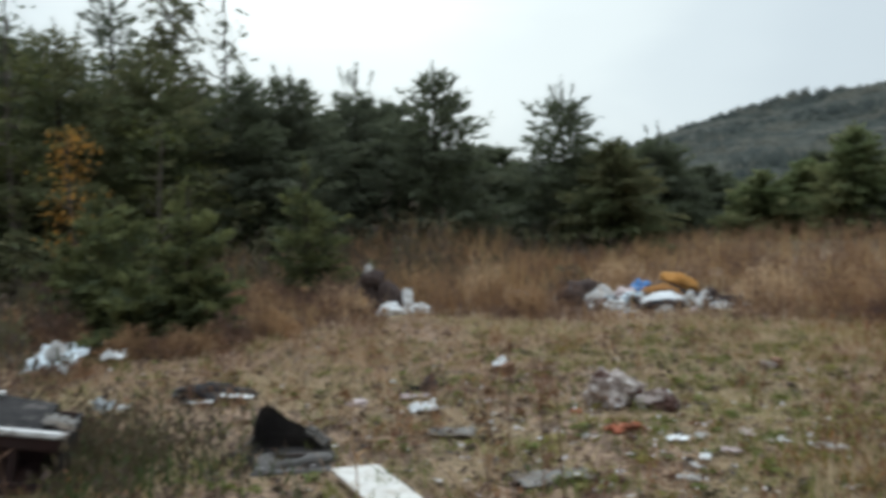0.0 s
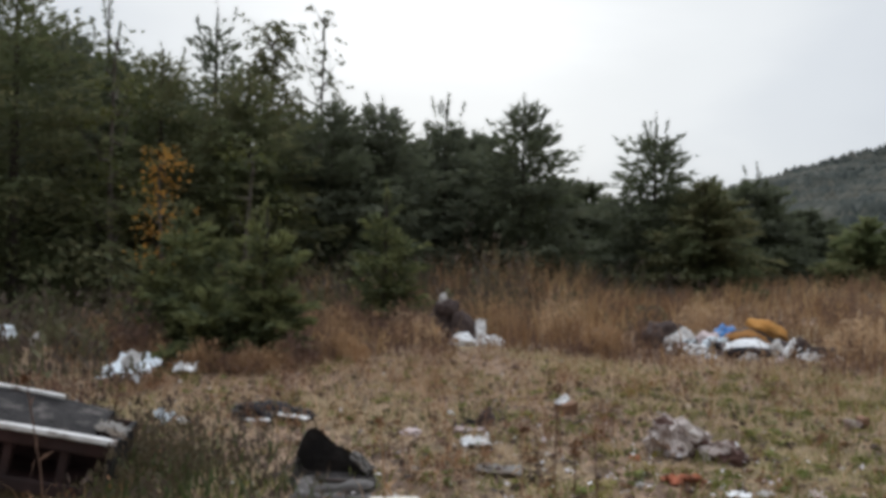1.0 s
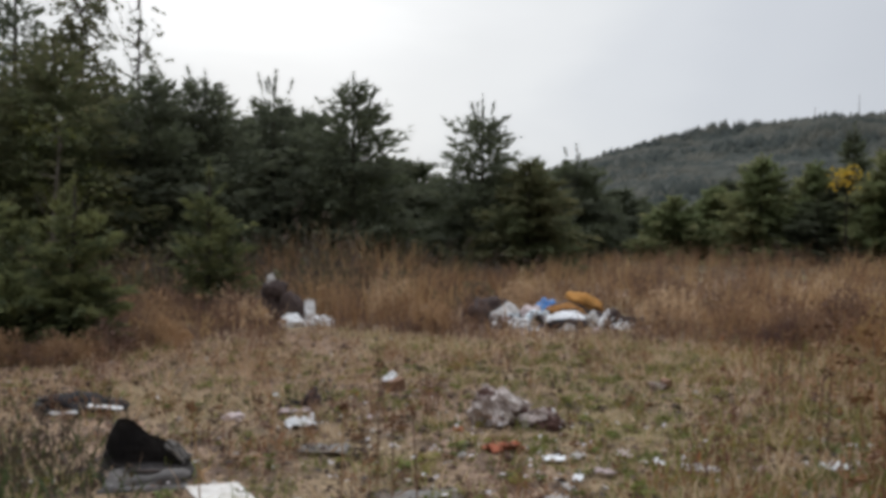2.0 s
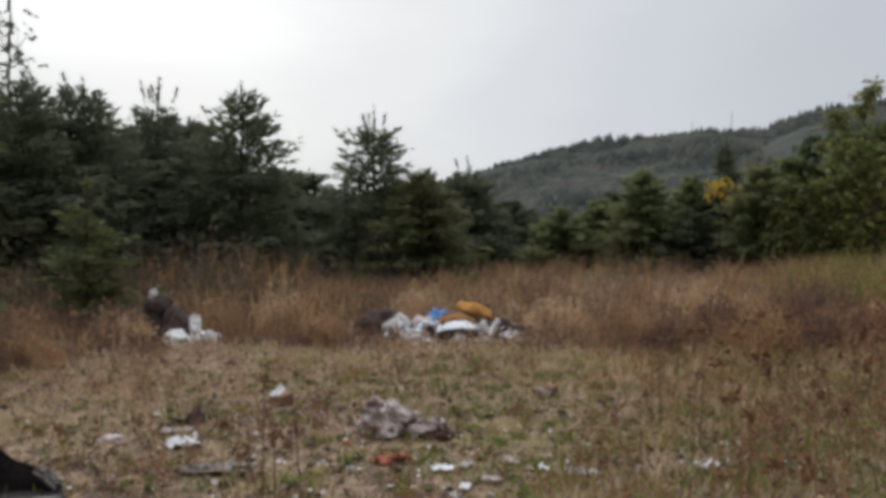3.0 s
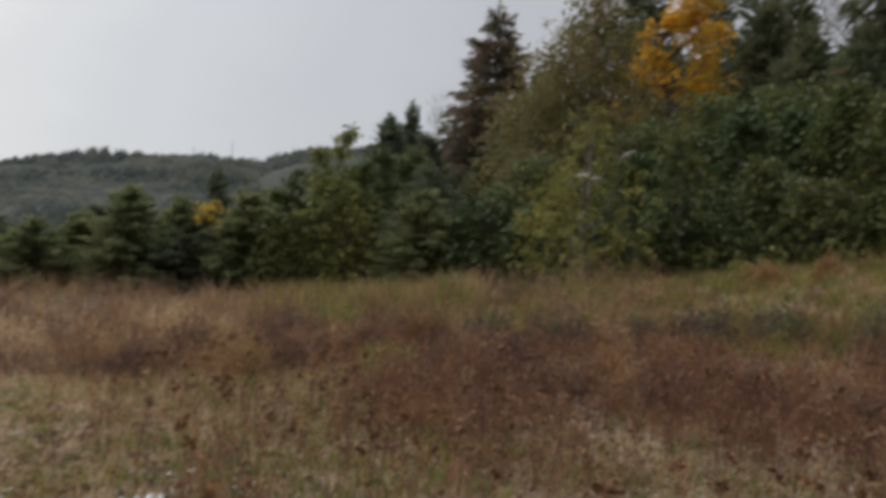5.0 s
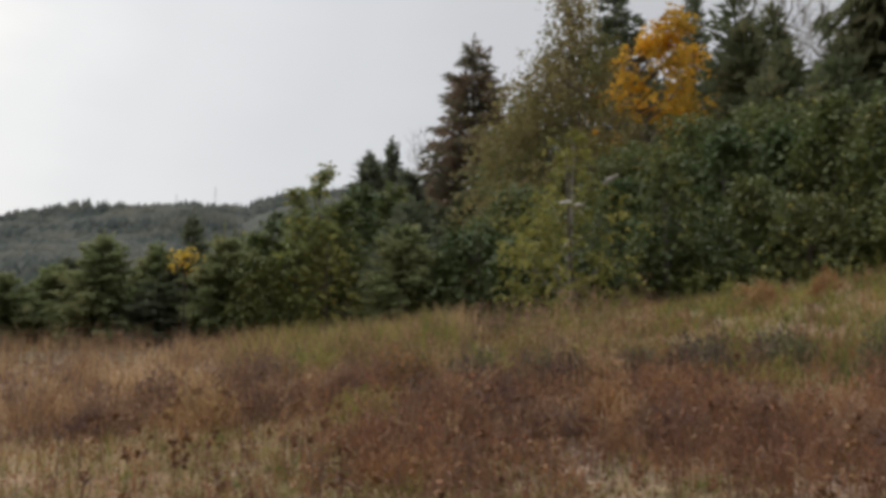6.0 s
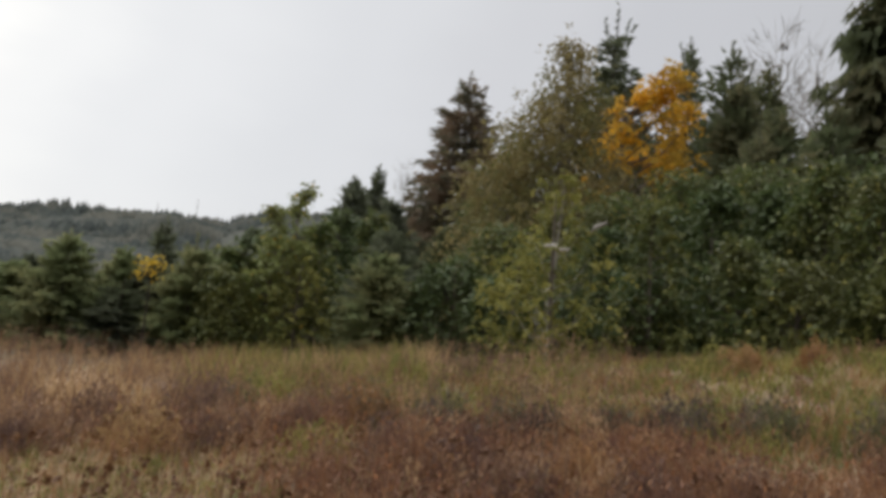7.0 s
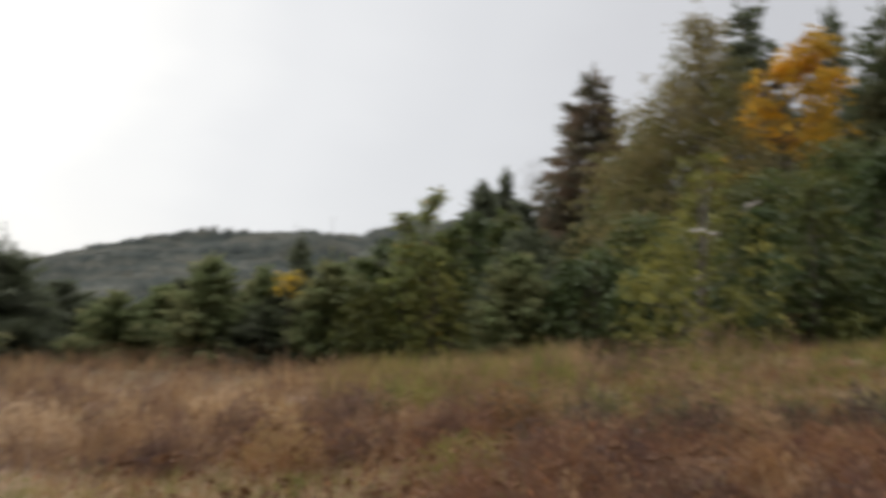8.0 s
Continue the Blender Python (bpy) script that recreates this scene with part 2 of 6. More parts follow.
M_LEAF_LEMON = plant_mat("lemon_yellow_leaves", (0.60, 0.40, 0.045), (0.72, 0.48, 0.06), (0.50, 0.37, 0.05), 0.8, 0.4)
M_BARK = solid_mat("grey_brown_bark", (0.10, 0.08, 0.065), (0.17, 0.145, 0.12), 9.0, 0.9, 0, 0.8)
M_BARK_DARK = solid_mat("dark_fir_bark", (0.04, 0.032, 0.027), (0.075, 0.06, 0.05), 9.0, 0.95, 0, 0.8)
M_SNAG = solid_mat("bleached_bare_wood", (0.44, 0.40, 0.36), (0.58, 0.54, 0.49), 7.0, 0.85, 0, 0.5, (0.24, 0.20, 0.17), (0.6, 0.75))
M_BARK_PALE = solid_mat("pale_bark", (0.26, 0.23, 0.2), (0.38, 0.35, 0.31), 7.0, 0.85, 0, 0.5, (0.12, 0.10, 0.08))


# ---- mesh helpers ----
def smooth_step(a):
    a = np.clip(a, 0.0, 1.0)
    return a * a * (3 - 2 * a)


RIDGE_AZ = np.array([-180, -60, -10, 8, 15.8, 20, 23.2, 29, 34, 36.6, 38.3, 39.4, 41.6, 45, 50, 62, 80, 110, 180.0])
RIDGE_EL = np.array([2.0, 2.0, 2.2, 2.5, 3.6, 4.75, 5.65, 6.75, 7.25, 7.15, 6.9, 7.5, 8.1, 8.5, 8.7, 8.4, 7.5, 5.0, 2.0])


def ground_z(x, y):
    """Height of the ground: a flat clearing, a bank towards the east wood, a wooded hill far off."""
    x, y = np.asarray(x, float), np.asarray(y, float)
    s, q = x * 0.966 + y * 0.26, y * 0.966 - x * 0.26
    z = 1.64 * smooth_step((s - 6.5) / 11) * (1 - 0.8 * smooth_step(q / 12)) + 0.05 * np.clip(s - 17, 0, 60)
    z = z + 0.42 * smooth_step((2.2 - q) / 4) * smooth_step((s - 9) / 8)
    near = np.exp(-(x * x + y * y) / 3000.0)
    z = z + near * (0.03 * np.sin(x * 1.7 + 0.6) * np.sin(y * 1.3) + 0.015 * np.sin(x * 4.1 + y * 2.3) * np.sin(y * 3.7 - x))
    r, az = np.hypot(x, y), np.degrees(np.arctan2(x, y))
    top = 800 * np.tan(np.radians(np.interp(az, RIDGE_AZ, RIDGE_EL)))
    rough = 3.0 * np.sin(x * 0.021) * np.sin(y * 0.017 + 1) + 1.5 * np.sin(x * 0.05 + y * 0.043)
    climb = smooth_step((r - 180) / 620)
    return z * (1 - climb) + climb * (top - 9.0) + rough * smooth_step((r - 200) / 200) * (1 - smooth_step((r - 600) / 200)) - smooth_step((r - 830) / 1500) * top * 0.5


def mesh_from(name, verts, faces, material, smooth=False):
    me = bpy.data.meshes.new(name)
    me.from_pydata(verts, [], faces)
    me.materials.append(material)
    if smooth:
        me.polygons.foreach_set("use_smooth", [True] * len(me.polygons))
    me.update()
    return me


def mesh_np(name, verts, quads, material):
    """Many separate quads (a repeated last corner makes a triangle) as one mesh, fast."""
    verts, quads = np.asarray(verts, np.float32), np.asarray(quads, np.int32)
    me = bpy.data.meshes.new(name)
    me.vertices.add(len(verts))
    me.vertices.foreach_set("co", verts.ravel())
    me.loops.add(quads.size)
    me.loops.foreach_set("vertex_index", quads.ravel())
    me.polygons.add(len(quads))
    me.polygons.foreach_set("loop_start", np.arange(0, quads.size, quads.shape[1], dtype=np.int32))
    me.materials.append(material)
    me.update(calc_edges=True)
    me.validate()
    return me


def unit(v):
    return v / np.maximum(np.linalg.norm(v, axis=-1, keepdims=True), 1e-9)


def kites(p, d, length, width, rng, droop=0.0):
    """Leaf or needle-spray shapes at points p along directions d, each a bent kite of two quads' worth."""
    n = len(p)
    d = unit(d)
    side = unit(np.cross(d, unit(rng.normal(size=(n, 3)) + [0, 0, 1.2])))
    length, width = np.broadcast_to(length, n)[:, None], np.broadcast_to(width, n)[:, None]
    mid = p + d * length * 0.45
    tip = p + d * length + np.array([0, 0, -1.0]) * droop * length
    v = np.stack([p, mid - side * width / 2, tip, mid + side * width / 2], 1).reshape(-1, 3)
    f = np.arange(4 * n).reshape(-1, 4)
    return v, f


def needles(p, d, length, width, rng, droop=0.0):
    """Narrow pointed needle sprays, one triangle each."""
    n = len(p)
    d = unit(d)
    side = unit(np.cross(d, unit(rng.normal(size=(n, 3)) + [0, 0, 0.35]))) * (np.broadcast_to(width, n) / 2)[:, None]
    tip = p + d * length[:, None] + np.array([0, 0, -1.0]) * (droop * length)[:, None]
    return np.stack([p - side, p + side, tip], 1).reshape(-1, 3), np.arange(3 * n).reshape(-1, 3)


def join(chunks):
    vs, fs, k = [], [], 0
    for v, f in chunks:
        vs.append(v)
        fs.append(f + k)
        k += len(v)
    return np.concatenate(vs), np.concatenate(fs)


def tube(path, radii, sides=7):
    """A tapered limb along points."""
    path = [Vector(p) for p in path]
    v, f = [], []
    for i, p in enumerate(path):
        d = (path[min(i + 1, len(path) - 1)] - path[max(i - 1, 0)]).normalized()
        a = d.orthogonal().normalized()
        b = d.cross(a)
        for k in range(sides):
            t = 2 * math.pi * k / sides
            v.append(tuple(p + (a * math.cos(t) + b * math.sin(t)) * radii[i]))
    for i in range(len(path) - 1):
        for k in range(sides):
            a0, a1 = i * sides + k, i * sides + (k + 1) % sides
            f.append((a0, a1, a1 + sides, a0 + sides))
    return np.array(v), np.array(f)


def thing(name, x, y, z, label, category, group="", kind=""):
    ob = new(name)
    ob.location = (x, y, z)
    return tagged(ob, label, category, group, kind)


def part_mesh(name, me, parent, label=""):
    ob = new(name, me)
    ob.parent = parent
    if label:
        ob["label"] = label
    return ob


# ---- ground: one sheet to the horizon ----
def build_ground():
    rings = [0.0] + [0.35 * 1.036 ** i for i in range(262)]
    n = 216
    r = np.array(rings[1:])[:, None]
    a = np.linspace(0, 2 * np.pi, n, endpoint=False)[None, :]
    x, y = 2.0 + r * np.sin(a), 5.0 + r * np.cos(a)
    z = ground_z(x, y)
    v = [(2.0, 5.0, float(ground_z(2.0, 5.0)))] + list(map(tuple, np.stack([x, y, z], -1).reshape(-1, 3)))
    f = [(0, 1 + (k + 1) % n, 1 + k) for k in range(n)]
    for i in range(len(rings) - 2):
        o = 1 + i * n
        f += [(o + k, o + (k + 1) % n, o + n + (k + 1) % n, o + n + k) for k in range(n)]
    ob = new("ground", mesh_from("ground", v, f, M_GROUND, True))
    tagged(ob, "rough brown ground of a forest clearing with a wooded hill beyond", "ground", kind="structure")


build_ground()


# ---- trees ----
def trunk_shape(h, base, rng, bend=0.12):
    k = np.linspace(0, 1, 9)
    off = np.stack([np.sin(k * 3 + rng.uniform(0, 6)) * bend * k, np.cos(k * 2.3 + rng.uniform(0, 6)) * bend * k, k * h - 0.15], 1)
    return off, tube(off, base * (1 - k) ** 0.9 + 0.012)


def trunk_mesh(h, base, rng, material, bend=0.12):
    v, f = trunk_shape(h, base, rng, bend)[1]
    return mesh_np("trunk", v, f, material)


SHAPES = {
    # share of the crown's radius by distance below the tip, 0 at the tip and 1 at the foot
    "young": ([0, 0.04, 0.12, 0.25, 0.45, 0.7, 0.9, 1], [0.02, 0.08, 0.22, 0.44, 0.74, 1.0, 1.06, 0.98]),
    "spire": ([0, 0.05, 0.2, 0.5, 0.8, 1], [0.02, 0.1, 0.34, 0.68, 0.95, 1.0]),
    "bushy": ([0, 0.08, 0.25, 0.5, 0.8, 1], [0.03, 0.18, 0.52, 0.88, 1.0, 0.86]),
    "shaggy": ([0, 0.05, 0.15, 0.35, 0.7, 1], [0.1, 0.35, 0.6, 0.85, 1.0, 1.0]),
}


def conifer_crown(h, r, rng, shape="young", spray=0.22, gap=0.27, count=12000, droop=0.3, lift=0.95, low=0.03, tips=3, leader=0.09, ragged=0.13, fill=0.6):
    """Whorls of limbs, each a flat fan of needle sprays that sags and turns up at its end; thin bare-looking shoots on top."""
    zs, k = [], low
    while k < 1 - leader:
        zs.append(k)
        k += gap / h * (1.15 - 0.55 * k) * rng.uniform(0.8, 1.2)
    zs = np.array(zs)
    per = rng.integers(7, 11, len(zs))
    kz = np.repeat(zs, per)
    n = len(kz)
    az = np.concatenate([rng.uniform(0, 6.283) + np.arange(m) * 6.283 / m for m in per]) + rng.normal(0, 0.2, n)
    kz = np.clip(kz + rng.normal(0, 0.25, n) * gap / h, low, 0.985)
    u = 1 - kz / (1 - leader * 0.5)
    a, b = rng.uniform(0, 6.3, 2)
    lump = 1 + 0.09 * np.sin(3 * az + 8 * kz + a) + 0.07 * np.sin(2 * az - 15 * kz + b)
    long = np.interp(u, *SHAPES[shape]) * r * lump * rng.uniform(1 - 1.6 * ragged, 1 + ragged, n)
    long = np.where(rng.uniform(0, 1, n) < 0.08, long * 1.15, long).clip(0.1)
    rise = np.interp(u, [0, 0.12, 0.28, 0.55, 1], [lift + 0.4, lift, lift * 0.5, lift * 0.12, -0.14]) + rng.normal(0, 0.11, n)
    share = long ** 1.25
    i = rng.choice(n, count, p=share / share.sum())
    li, ri = long[i], rise[i]
    s = rng.uniform(0, 1, count) ** 0.62
    w = rng.uniform(-1, 1, count) * li * 0.44 * np.clip(1.04 - s, 0, 1) ** 0.75 * np.clip(s * 3 + 0.25, 0, 1)
    out = np.stack([np.cos(az[i]), np.sin(az[i]), np.zeros(count)], 1)
    side = np.stack([-out[:, 1], out[:, 0], np.zeros(count)], 1)
    p = out * (s * li)[:, None] + side * w[:, None]
    p[:, 2] = kz[i] * h + li * (ri * s - droop * s ** 2 + droop * 0.55 * s ** 4) - 0.16 * np.abs(w)
    p += rng.normal(0, 0.14 * spray, p.shape)
    # twigs that hang below the fans and close the crown
    inner = rng.uniform(0, 1, count) < fill
    p[:, :2] *= np.where(inner, rng.uniform(0.45, 0.98, count), 1.0)[:, None]
    p[:, 2] -= np.where(inner, rng.uniform(-0.5, 1.5, count) * gap, 0.0) * np.clip(li / r, 0.2, 1)
    d = out * 0.9 + side * (np.sign(w) * rng.uniform(0.1, 1.1, count))[:, None]
    d[:, 2] += ri - 1.2 * droop * s + rng.normal(0.12, 0.25, count)
    ln = spray * rng.uniform(0.55, 1.2, count) * np.interp(li / r, [0, 0.35, 1], [0.72, 0.98, 1.05])
    # the leader and its side shoots
    m = 40
    shoots = [(0.0, 0.0, 0.82 * h, 0.0, 0.0, 0.18 * h)]
    for _ in range(tips):
        q, t = rng.uniform(0, 6.283), rng.uniform(0.07, 0.2) * r
        shoots.append((math.cos(q) * t, math.sin(q) * t, rng.uniform(0.8, 0.9) * h, 0.25 * math.cos(q), 0.25 * math.sin(q), rng.uniform(0.06, 0.11) * h))
    for x0, y0, z0, dx, dy, up in shoots:
        t = rng.uniform(0, 1, m) ** 0.8
        p2 = np.stack([x0 + dx * up * t, y0 + dy * up * t, z0 + up * t], 1)
        d2 = np.stack([rng.normal(0, 0.6, m), rng.normal(0, 0.6, m), rng.uniform(0.5, 1.2, m)], 1)
        p, d, ln = np.concatenate([p, p2]), np.concatenate([d, d2]), np.concatenate([ln, spray * rng.uniform(0.3, 0.6, m)])
    p[:, 2] = np.maximum(p[:, 2], 0.03)
    return needles(p, d, ln, ln * rng.uniform(0.3, 0.52, len(ln)), rng, 0.08)


COUNT = [0]
EDGE_FIR = "dense dark green young fir at the clearing's edge"
OLIVE_FIR = "dense olive-green fir at the clearing's edge"


def fir(x, y, h, r, label=EDGE_FIR, material=None, name="fir_tree", group="firs round the clearing", bark=None, shoots=(), **kw):
    COUNT[0] += 1
    rng = np.random.default_rng(100 + COUNT[0])
    t = thing(name, x, y, float(ground_z(x, y)) - 0.05, label, "tree", group)
    part_mesh("trunk", trunk_mesh(h, 0.014 * h + 0.02, rng, bark or M_BARK_DARK, 0.006 * h), t)
    v, f = conifer_crown(h, r, rng, **kw)
    if shoots:
        # side leaders that make the young tree bushy
        more = [(v, f)]
        for dx, dy, hh, rr in shoots:
            sv, sf = conifer_crown(hh, rr, rng, **{**kw, "count": kw["count"] // 3})
            tilt = np.clip(sv[:, 2:] / hh, 0, 1)
            more.append((sv + np.array([[dx, dy, 0.0]]) * (0.35 + 0.65 * tilt), sf))
        v, f = join(more)
    part_mesh("crown", mesh_np("crown", v, f, material or M_FIR), t)
    return t


def leaf_sprays(ends, r, leaves, leaf, spread, rng, h, shrink, each=7):
    """Leaves set alternately along short drooping shoots round the limbs' ends."""
    n = max(1, leaves // each)
    c = ends[rng.integers(0, len(ends), n)]
    c = c + rng.normal(0, 1, (n, 3)) * r * spread * np.array([1, 1, 0.75]) * (1.15 - 0.85 * c[:, 2:] / h if shrink else 1.0)
    way = unit(c * [1, 1, 0] + 1e-6) * 0.7 + rng.normal(0, 0.7, (n, 3)) + [0, 0, 0.25]
    way = unit(way)
    i, s = np.repeat(np.arange(n), each), np.tile(np.linspace(0, 1, each), n)
    run = leaf * rng.uniform(1.5, 3.2, n)
    p = c[i] + way[i] * (run[i] * s)[:, None]
    p[:, 2] -= 0.35 * run[i] * s ** 2
    flank = unit(np.cross(way, [0, 0, 1.0]))
    d = way[i] * 0.5 + flank[i] * np.where(np.arange(len(i)) % 2, 1.0, -1.0)[:, None] + rng.normal(0, 0.6, (len(i), 3)) + [0, 0, -0.35]
    p[:, 2] = np.clip(p[:, 2], 0.08, h)
    ln = leaf * rng.uniform(0.6, 1.25, len(i))
    return kites(p, d, ln, ln * rng.uniform(0.55, 0.8, len(i)), rng, 0.18)


def broadleaf(x, y, h, r, name, label, category, material, leaf=0.13, leaves=2600, bark=None, base=0.1, clumps=26, trunk_base=None, group="", bend=0.1, spread=0.33, tall=1.0, spire=False, twigs=0, lean=(0, 0), limb=1.0, each=7):
    """Forked limbs with leafy shoots in clumps round their ends, leaving gaps."""
    COUNT[0] += 1
    rng = np.random.default_rng(100 + COUNT[0])
    t = thing(name, x, y, float(ground_z(x, y)) - 0.05, label, category, group)
    bark = bark or M_BARK
    line, stem = trunk_shape(h * 0.93, trunk_base or 0.012 * h + 0.015, rng, bend)
    ends, limbs = [], [stem]
    for j in range(clumps):
        k = rng.uniform(base, 1.0) ** (1 / tall)
        if spire and clumps > 100:
            k = base + (1 - base) * (1 - rng.uniform(0, 1) ** 0.62)
        env = r * (math.sin(math.pi * min(1, max(0.0, (k - base * 0.6) / (1.02 - base * 0.6))) ** 0.75)) ** 0.7 if k < 1 else 0.1
        if spire:
            env = r * float(np.interp(k, [0, 0.15, 0.5, 0.8, 0.93, 1], [0.7, 1.0, 0.78, 0.30, 0.08, 0.01]))
        az = rng.uniform(0, 2 * np.pi)
        e = np.array([np.cos(az) * env, np.sin(az) * env, 0]) * rng.uniform(0.35, 1.0) + [0, 0, k * h * 0.97]
        e[:2] += np.array(lean) * (k - 0.5) * h
        ends.append(e)
        z0 = max(0.05, e[2] - np.hypot(e[0], e[1]) * rng.uniform(0.6, 1.1))
        s = np.array([np.interp(z0, line[:, 2], line[:, 0]), np.interp(z0, line[:, 2], line[:, 1]), min(z0, line[-1, 2])])
        mid = (s + e) / 2 + [0, 0, -0.06 * h * rng.random()] + rng.normal(0, 0.03 * r, 3)
        thick = h * limb * (0.5 if leaves else 0.3)
        limbs.append(tube([s, mid, e], [0.012 * thick, 0.007 * thick, 0.004], 5))
    v, f = join(limbs)
    part_mesh("trunk", mesh_np("trunk", v, f, bark), t)
    if leaves:
        v, f = leaf_sprays(np.array(ends), r, leaves, leaf, spread, rng, h, spire, each)
        part_mesh("crown", mesh_np("crown", v, f, material), t)
    if twigs:
        c = np.array(ends)[rng.integers(0, len(ends), twigs)]
        p = c + rng.normal(0, 1, (twigs, 3)) * r * 0.13
        d = unit(c * [1, 1, 0]) * 0.6 + rng.normal(0, 0.45, (twigs, 3)) + [0, 0, 0.9]
        n = 0.09 * h * rng.uniform(0.5, 1.2, twigs)
        v, f = kites(p, d, n, np.full(twigs, 0.0022 * h), rng, 0.05)
        part_mesh("twig_crown", mesh_np("twig_crown", v, f, bark), t)
    return t


# west wood, a close row of firs
OPEN_TOP = dict(tips=7, leader=0.2)
fir(-7.3, 13.1, 5.9, 2.6, OLIVE_FIR, M_FIR_WEST, spray=0.16, count=17000)
fir(-8.0, 16.1, 5.8, 2.2)
fir(-7.7, 17.4, 6.7, 1.9, "tall dark fir with a thin bare-tipped top", leader=0.24)
fir(-6.0, 15.9, 5.3, 2.3, OLIVE_FIR, M_FIR_WEST, spray=0.17, count=15000)
fir(-5.95, 19.1, 7.0, 1.9, "tall dark fir with wide-spaced upper whorls", gap=0.42, count=6500, ragged=0.1)
fir(-4.7, 17.4, 5.2, 2.4, OLIVE_FIR, M_FIR_WEST)
fir(-3.1, 18.8, 4.8, 2.3)
fir(-2.1, 19.9, 5.0, 2.1, tips=5)
fir(-0.6, 22.1, 5.4, 2.2, "dense dark fir with several thin upright tips", **OPEN_TOP)
fir(1.4, 21.1, 5.3, 2.3)
fir(3.6, 24.9, 3.4, 1.8)
fir(5.1, 22.6, 5.0, 2.2, "fir with an open, many-tipped top", **OPEN_TOP)
fir(6.0, 20.9, 3.1, 1.7, OLIVE_FIR, M_FIR_WEST)
fir(9.2, 26.6, 3.9, 1.9, leader=0.22)
fir(7.4, 25.0, 2.7, 1.7)
fir(-1.5, 24.0, 4.4, 2.4)
fir(2.6, 26.0, 3.6, 2.3)
fir(-4.5, 22.5, 5.0, 2.5)
broadleaf(-4.9, 20.0, 6.9, 0.8, "alder_tree", "slender dark alder rising above the firs", "tree", M_FIR_WARM, 0.14, 2300, M_BARK, 0.5, 34, 0.06, "", 0.1, 0.26)
broadleaf(-3.9, 21.3, 7.9, 0.85, "thin_tree", "thin half-bare tree with upturned twigs above the firs", "tree", M_FIR_WARM, 0.12, 480, M_BARK, 0.45, 46, 0.05, "", 0.1, 0.16, limb=0.7)
fir(-9.5, 13.0, 6.0, 2.5, OLIVE_FIR, M_FIR_WEST, spray=0.17, count=14000)
fir(-10.5, 17.5, 6.5, 2.5, OLIVE_FIR, M_FIR_WEST)
broadleaf(-5.9, 13.6, 5.2, 0.7, "alder_tree", "thin alder with yellowing leaves before the dark firs", "tree", M_LEAF_OLIVE, 0.09, 900, M_BARK, 0.35, 24, 0.05, "", 0.1, 0.2, 1.0, each=3)
broadleaf(-3.9, 14.6, 3.3, 0.9, "alder_tree", "low thin alder with yellow-green leaves before the dark firs", "tree", M_LEAF_OLIVE, 0.08, 800, M_BARK, 0.3, 20, 0.04, "", 0.1, 0.2, 1.0, each=3)
# north-east row, low firs before the hill
fir(12.1, 29.9, 2.4, 1.7)
fir(11.8, 24.6, 2.0, 1.5, OLIVE_FIR, M_FIR_OLIVE)
fir(13.4, 24.9, 2.4, 1.2, OLIVE_FIR, M_FIR_OLIVE)
fir(13.6, 22.6, 3.3, 1.35, OLIVE_FIR, M_FIR_OLIVE, tips=1)
fir(15.2, 22.4, 3.1, 1.15, OLIVE_FIR, M_FIR_OLIVE)
fir(15.9, 21.6, 4.1, 0.9, "slim dark fir with tufted upper whorls", gap=0.42, leader=0.15, count=4500)
fir(15.9, 20.1, 3.5, 1.3, OLIVE_FIR, M_FIR_OLIVE, leader=0.16)
fir(10.3, 28.0, 2.3, 1.6)
fir(14.6, 26.5, 2.6, 1.6)
fir(17.8, 22.0, 3.0, 1.5, OLIVE_FIR, M_FIR_OLIVE)
fir(18.3, 15.2, 3.3, 1.35, "rounded dark fir among the broad-leaved shrubs", M_FIR_OLIVE, shape="bushy", spray=0.22)
fir(20.5, 17.0, 4.4, 1.9, "dark fir among the broad-leaved shrubs", spray=0.22)
# tall wood behind the bank
FAR = dict(group="tall trees behind the bank", shape="spire", spray=0.56, gap=0.6, count=7500, tips=2, leader=0.05)
fir(34.5, 31.9, 9.0, 2.3, "slim dark fir in the far wood", **FAR)
fir(42.7, 37.6, 11.6, 1.7, "slim dark fir in the far wood", **FAR)
fir(39.0, 33.0, 8.5, 2.8, "dark fir in the far wood", **FAR)
fir(51.9, 37.4, 20.8, 6.9, "tall narrow brown-tinged conifer with drooping limbs", M_SPRUCE, "conifer_tree", shape="spire", spray=0.72, gap=0.7, count=17000, droop=0.3, lift=0.25, tips=1, leader=0.03, ragged=0.09, fill=0.7, group="tall trees behind the bank")
fir(44.9, 21.9, 21.3, 3.9, "tall blue-green fir with a layered top", group="tall trees behind the bank", shape="spire", spray=0.66, gap=0.95, count=8500, droop=0.35, lift=0.5, ragged=0.25)
fir(48.5, 18.6, 19.3, 3.2, "tall dark fir in the far wood", **FAR)
fir(43.6, 14.4, 16.5, 3.6, "tall olive-green fir in the far wood", M_FIR_WARM, **FAR)
fir(40.3, 11.7, 13.6, 3.0, "olive-green fir in the far wood", M_FIR_WARM, **FAR)
fir(31.6, 5.2, 15.5, 2.2, "big shaggy dark fir with hanging limbs", M_FIR_WARM, shape="shaggy", spray=0.6, gap=0.8, count=13000, droop=1.5, lift=0.1, ragged=0.35, group="tall trees behind the bank")
fir(41.5, 18.2, 12.0, 3.2, "dark fir in the far wood", M_FIR_WARM, **FAR)
fir(34.0, 9.5, 9.5, 3.0, "dark fir in the far wood", M_FIR_WARM, **FAR)
fir(40.0, 25.0, 11.5, 3.4, "dark fir in the far wood", M_FIR_WARM, **FAR)
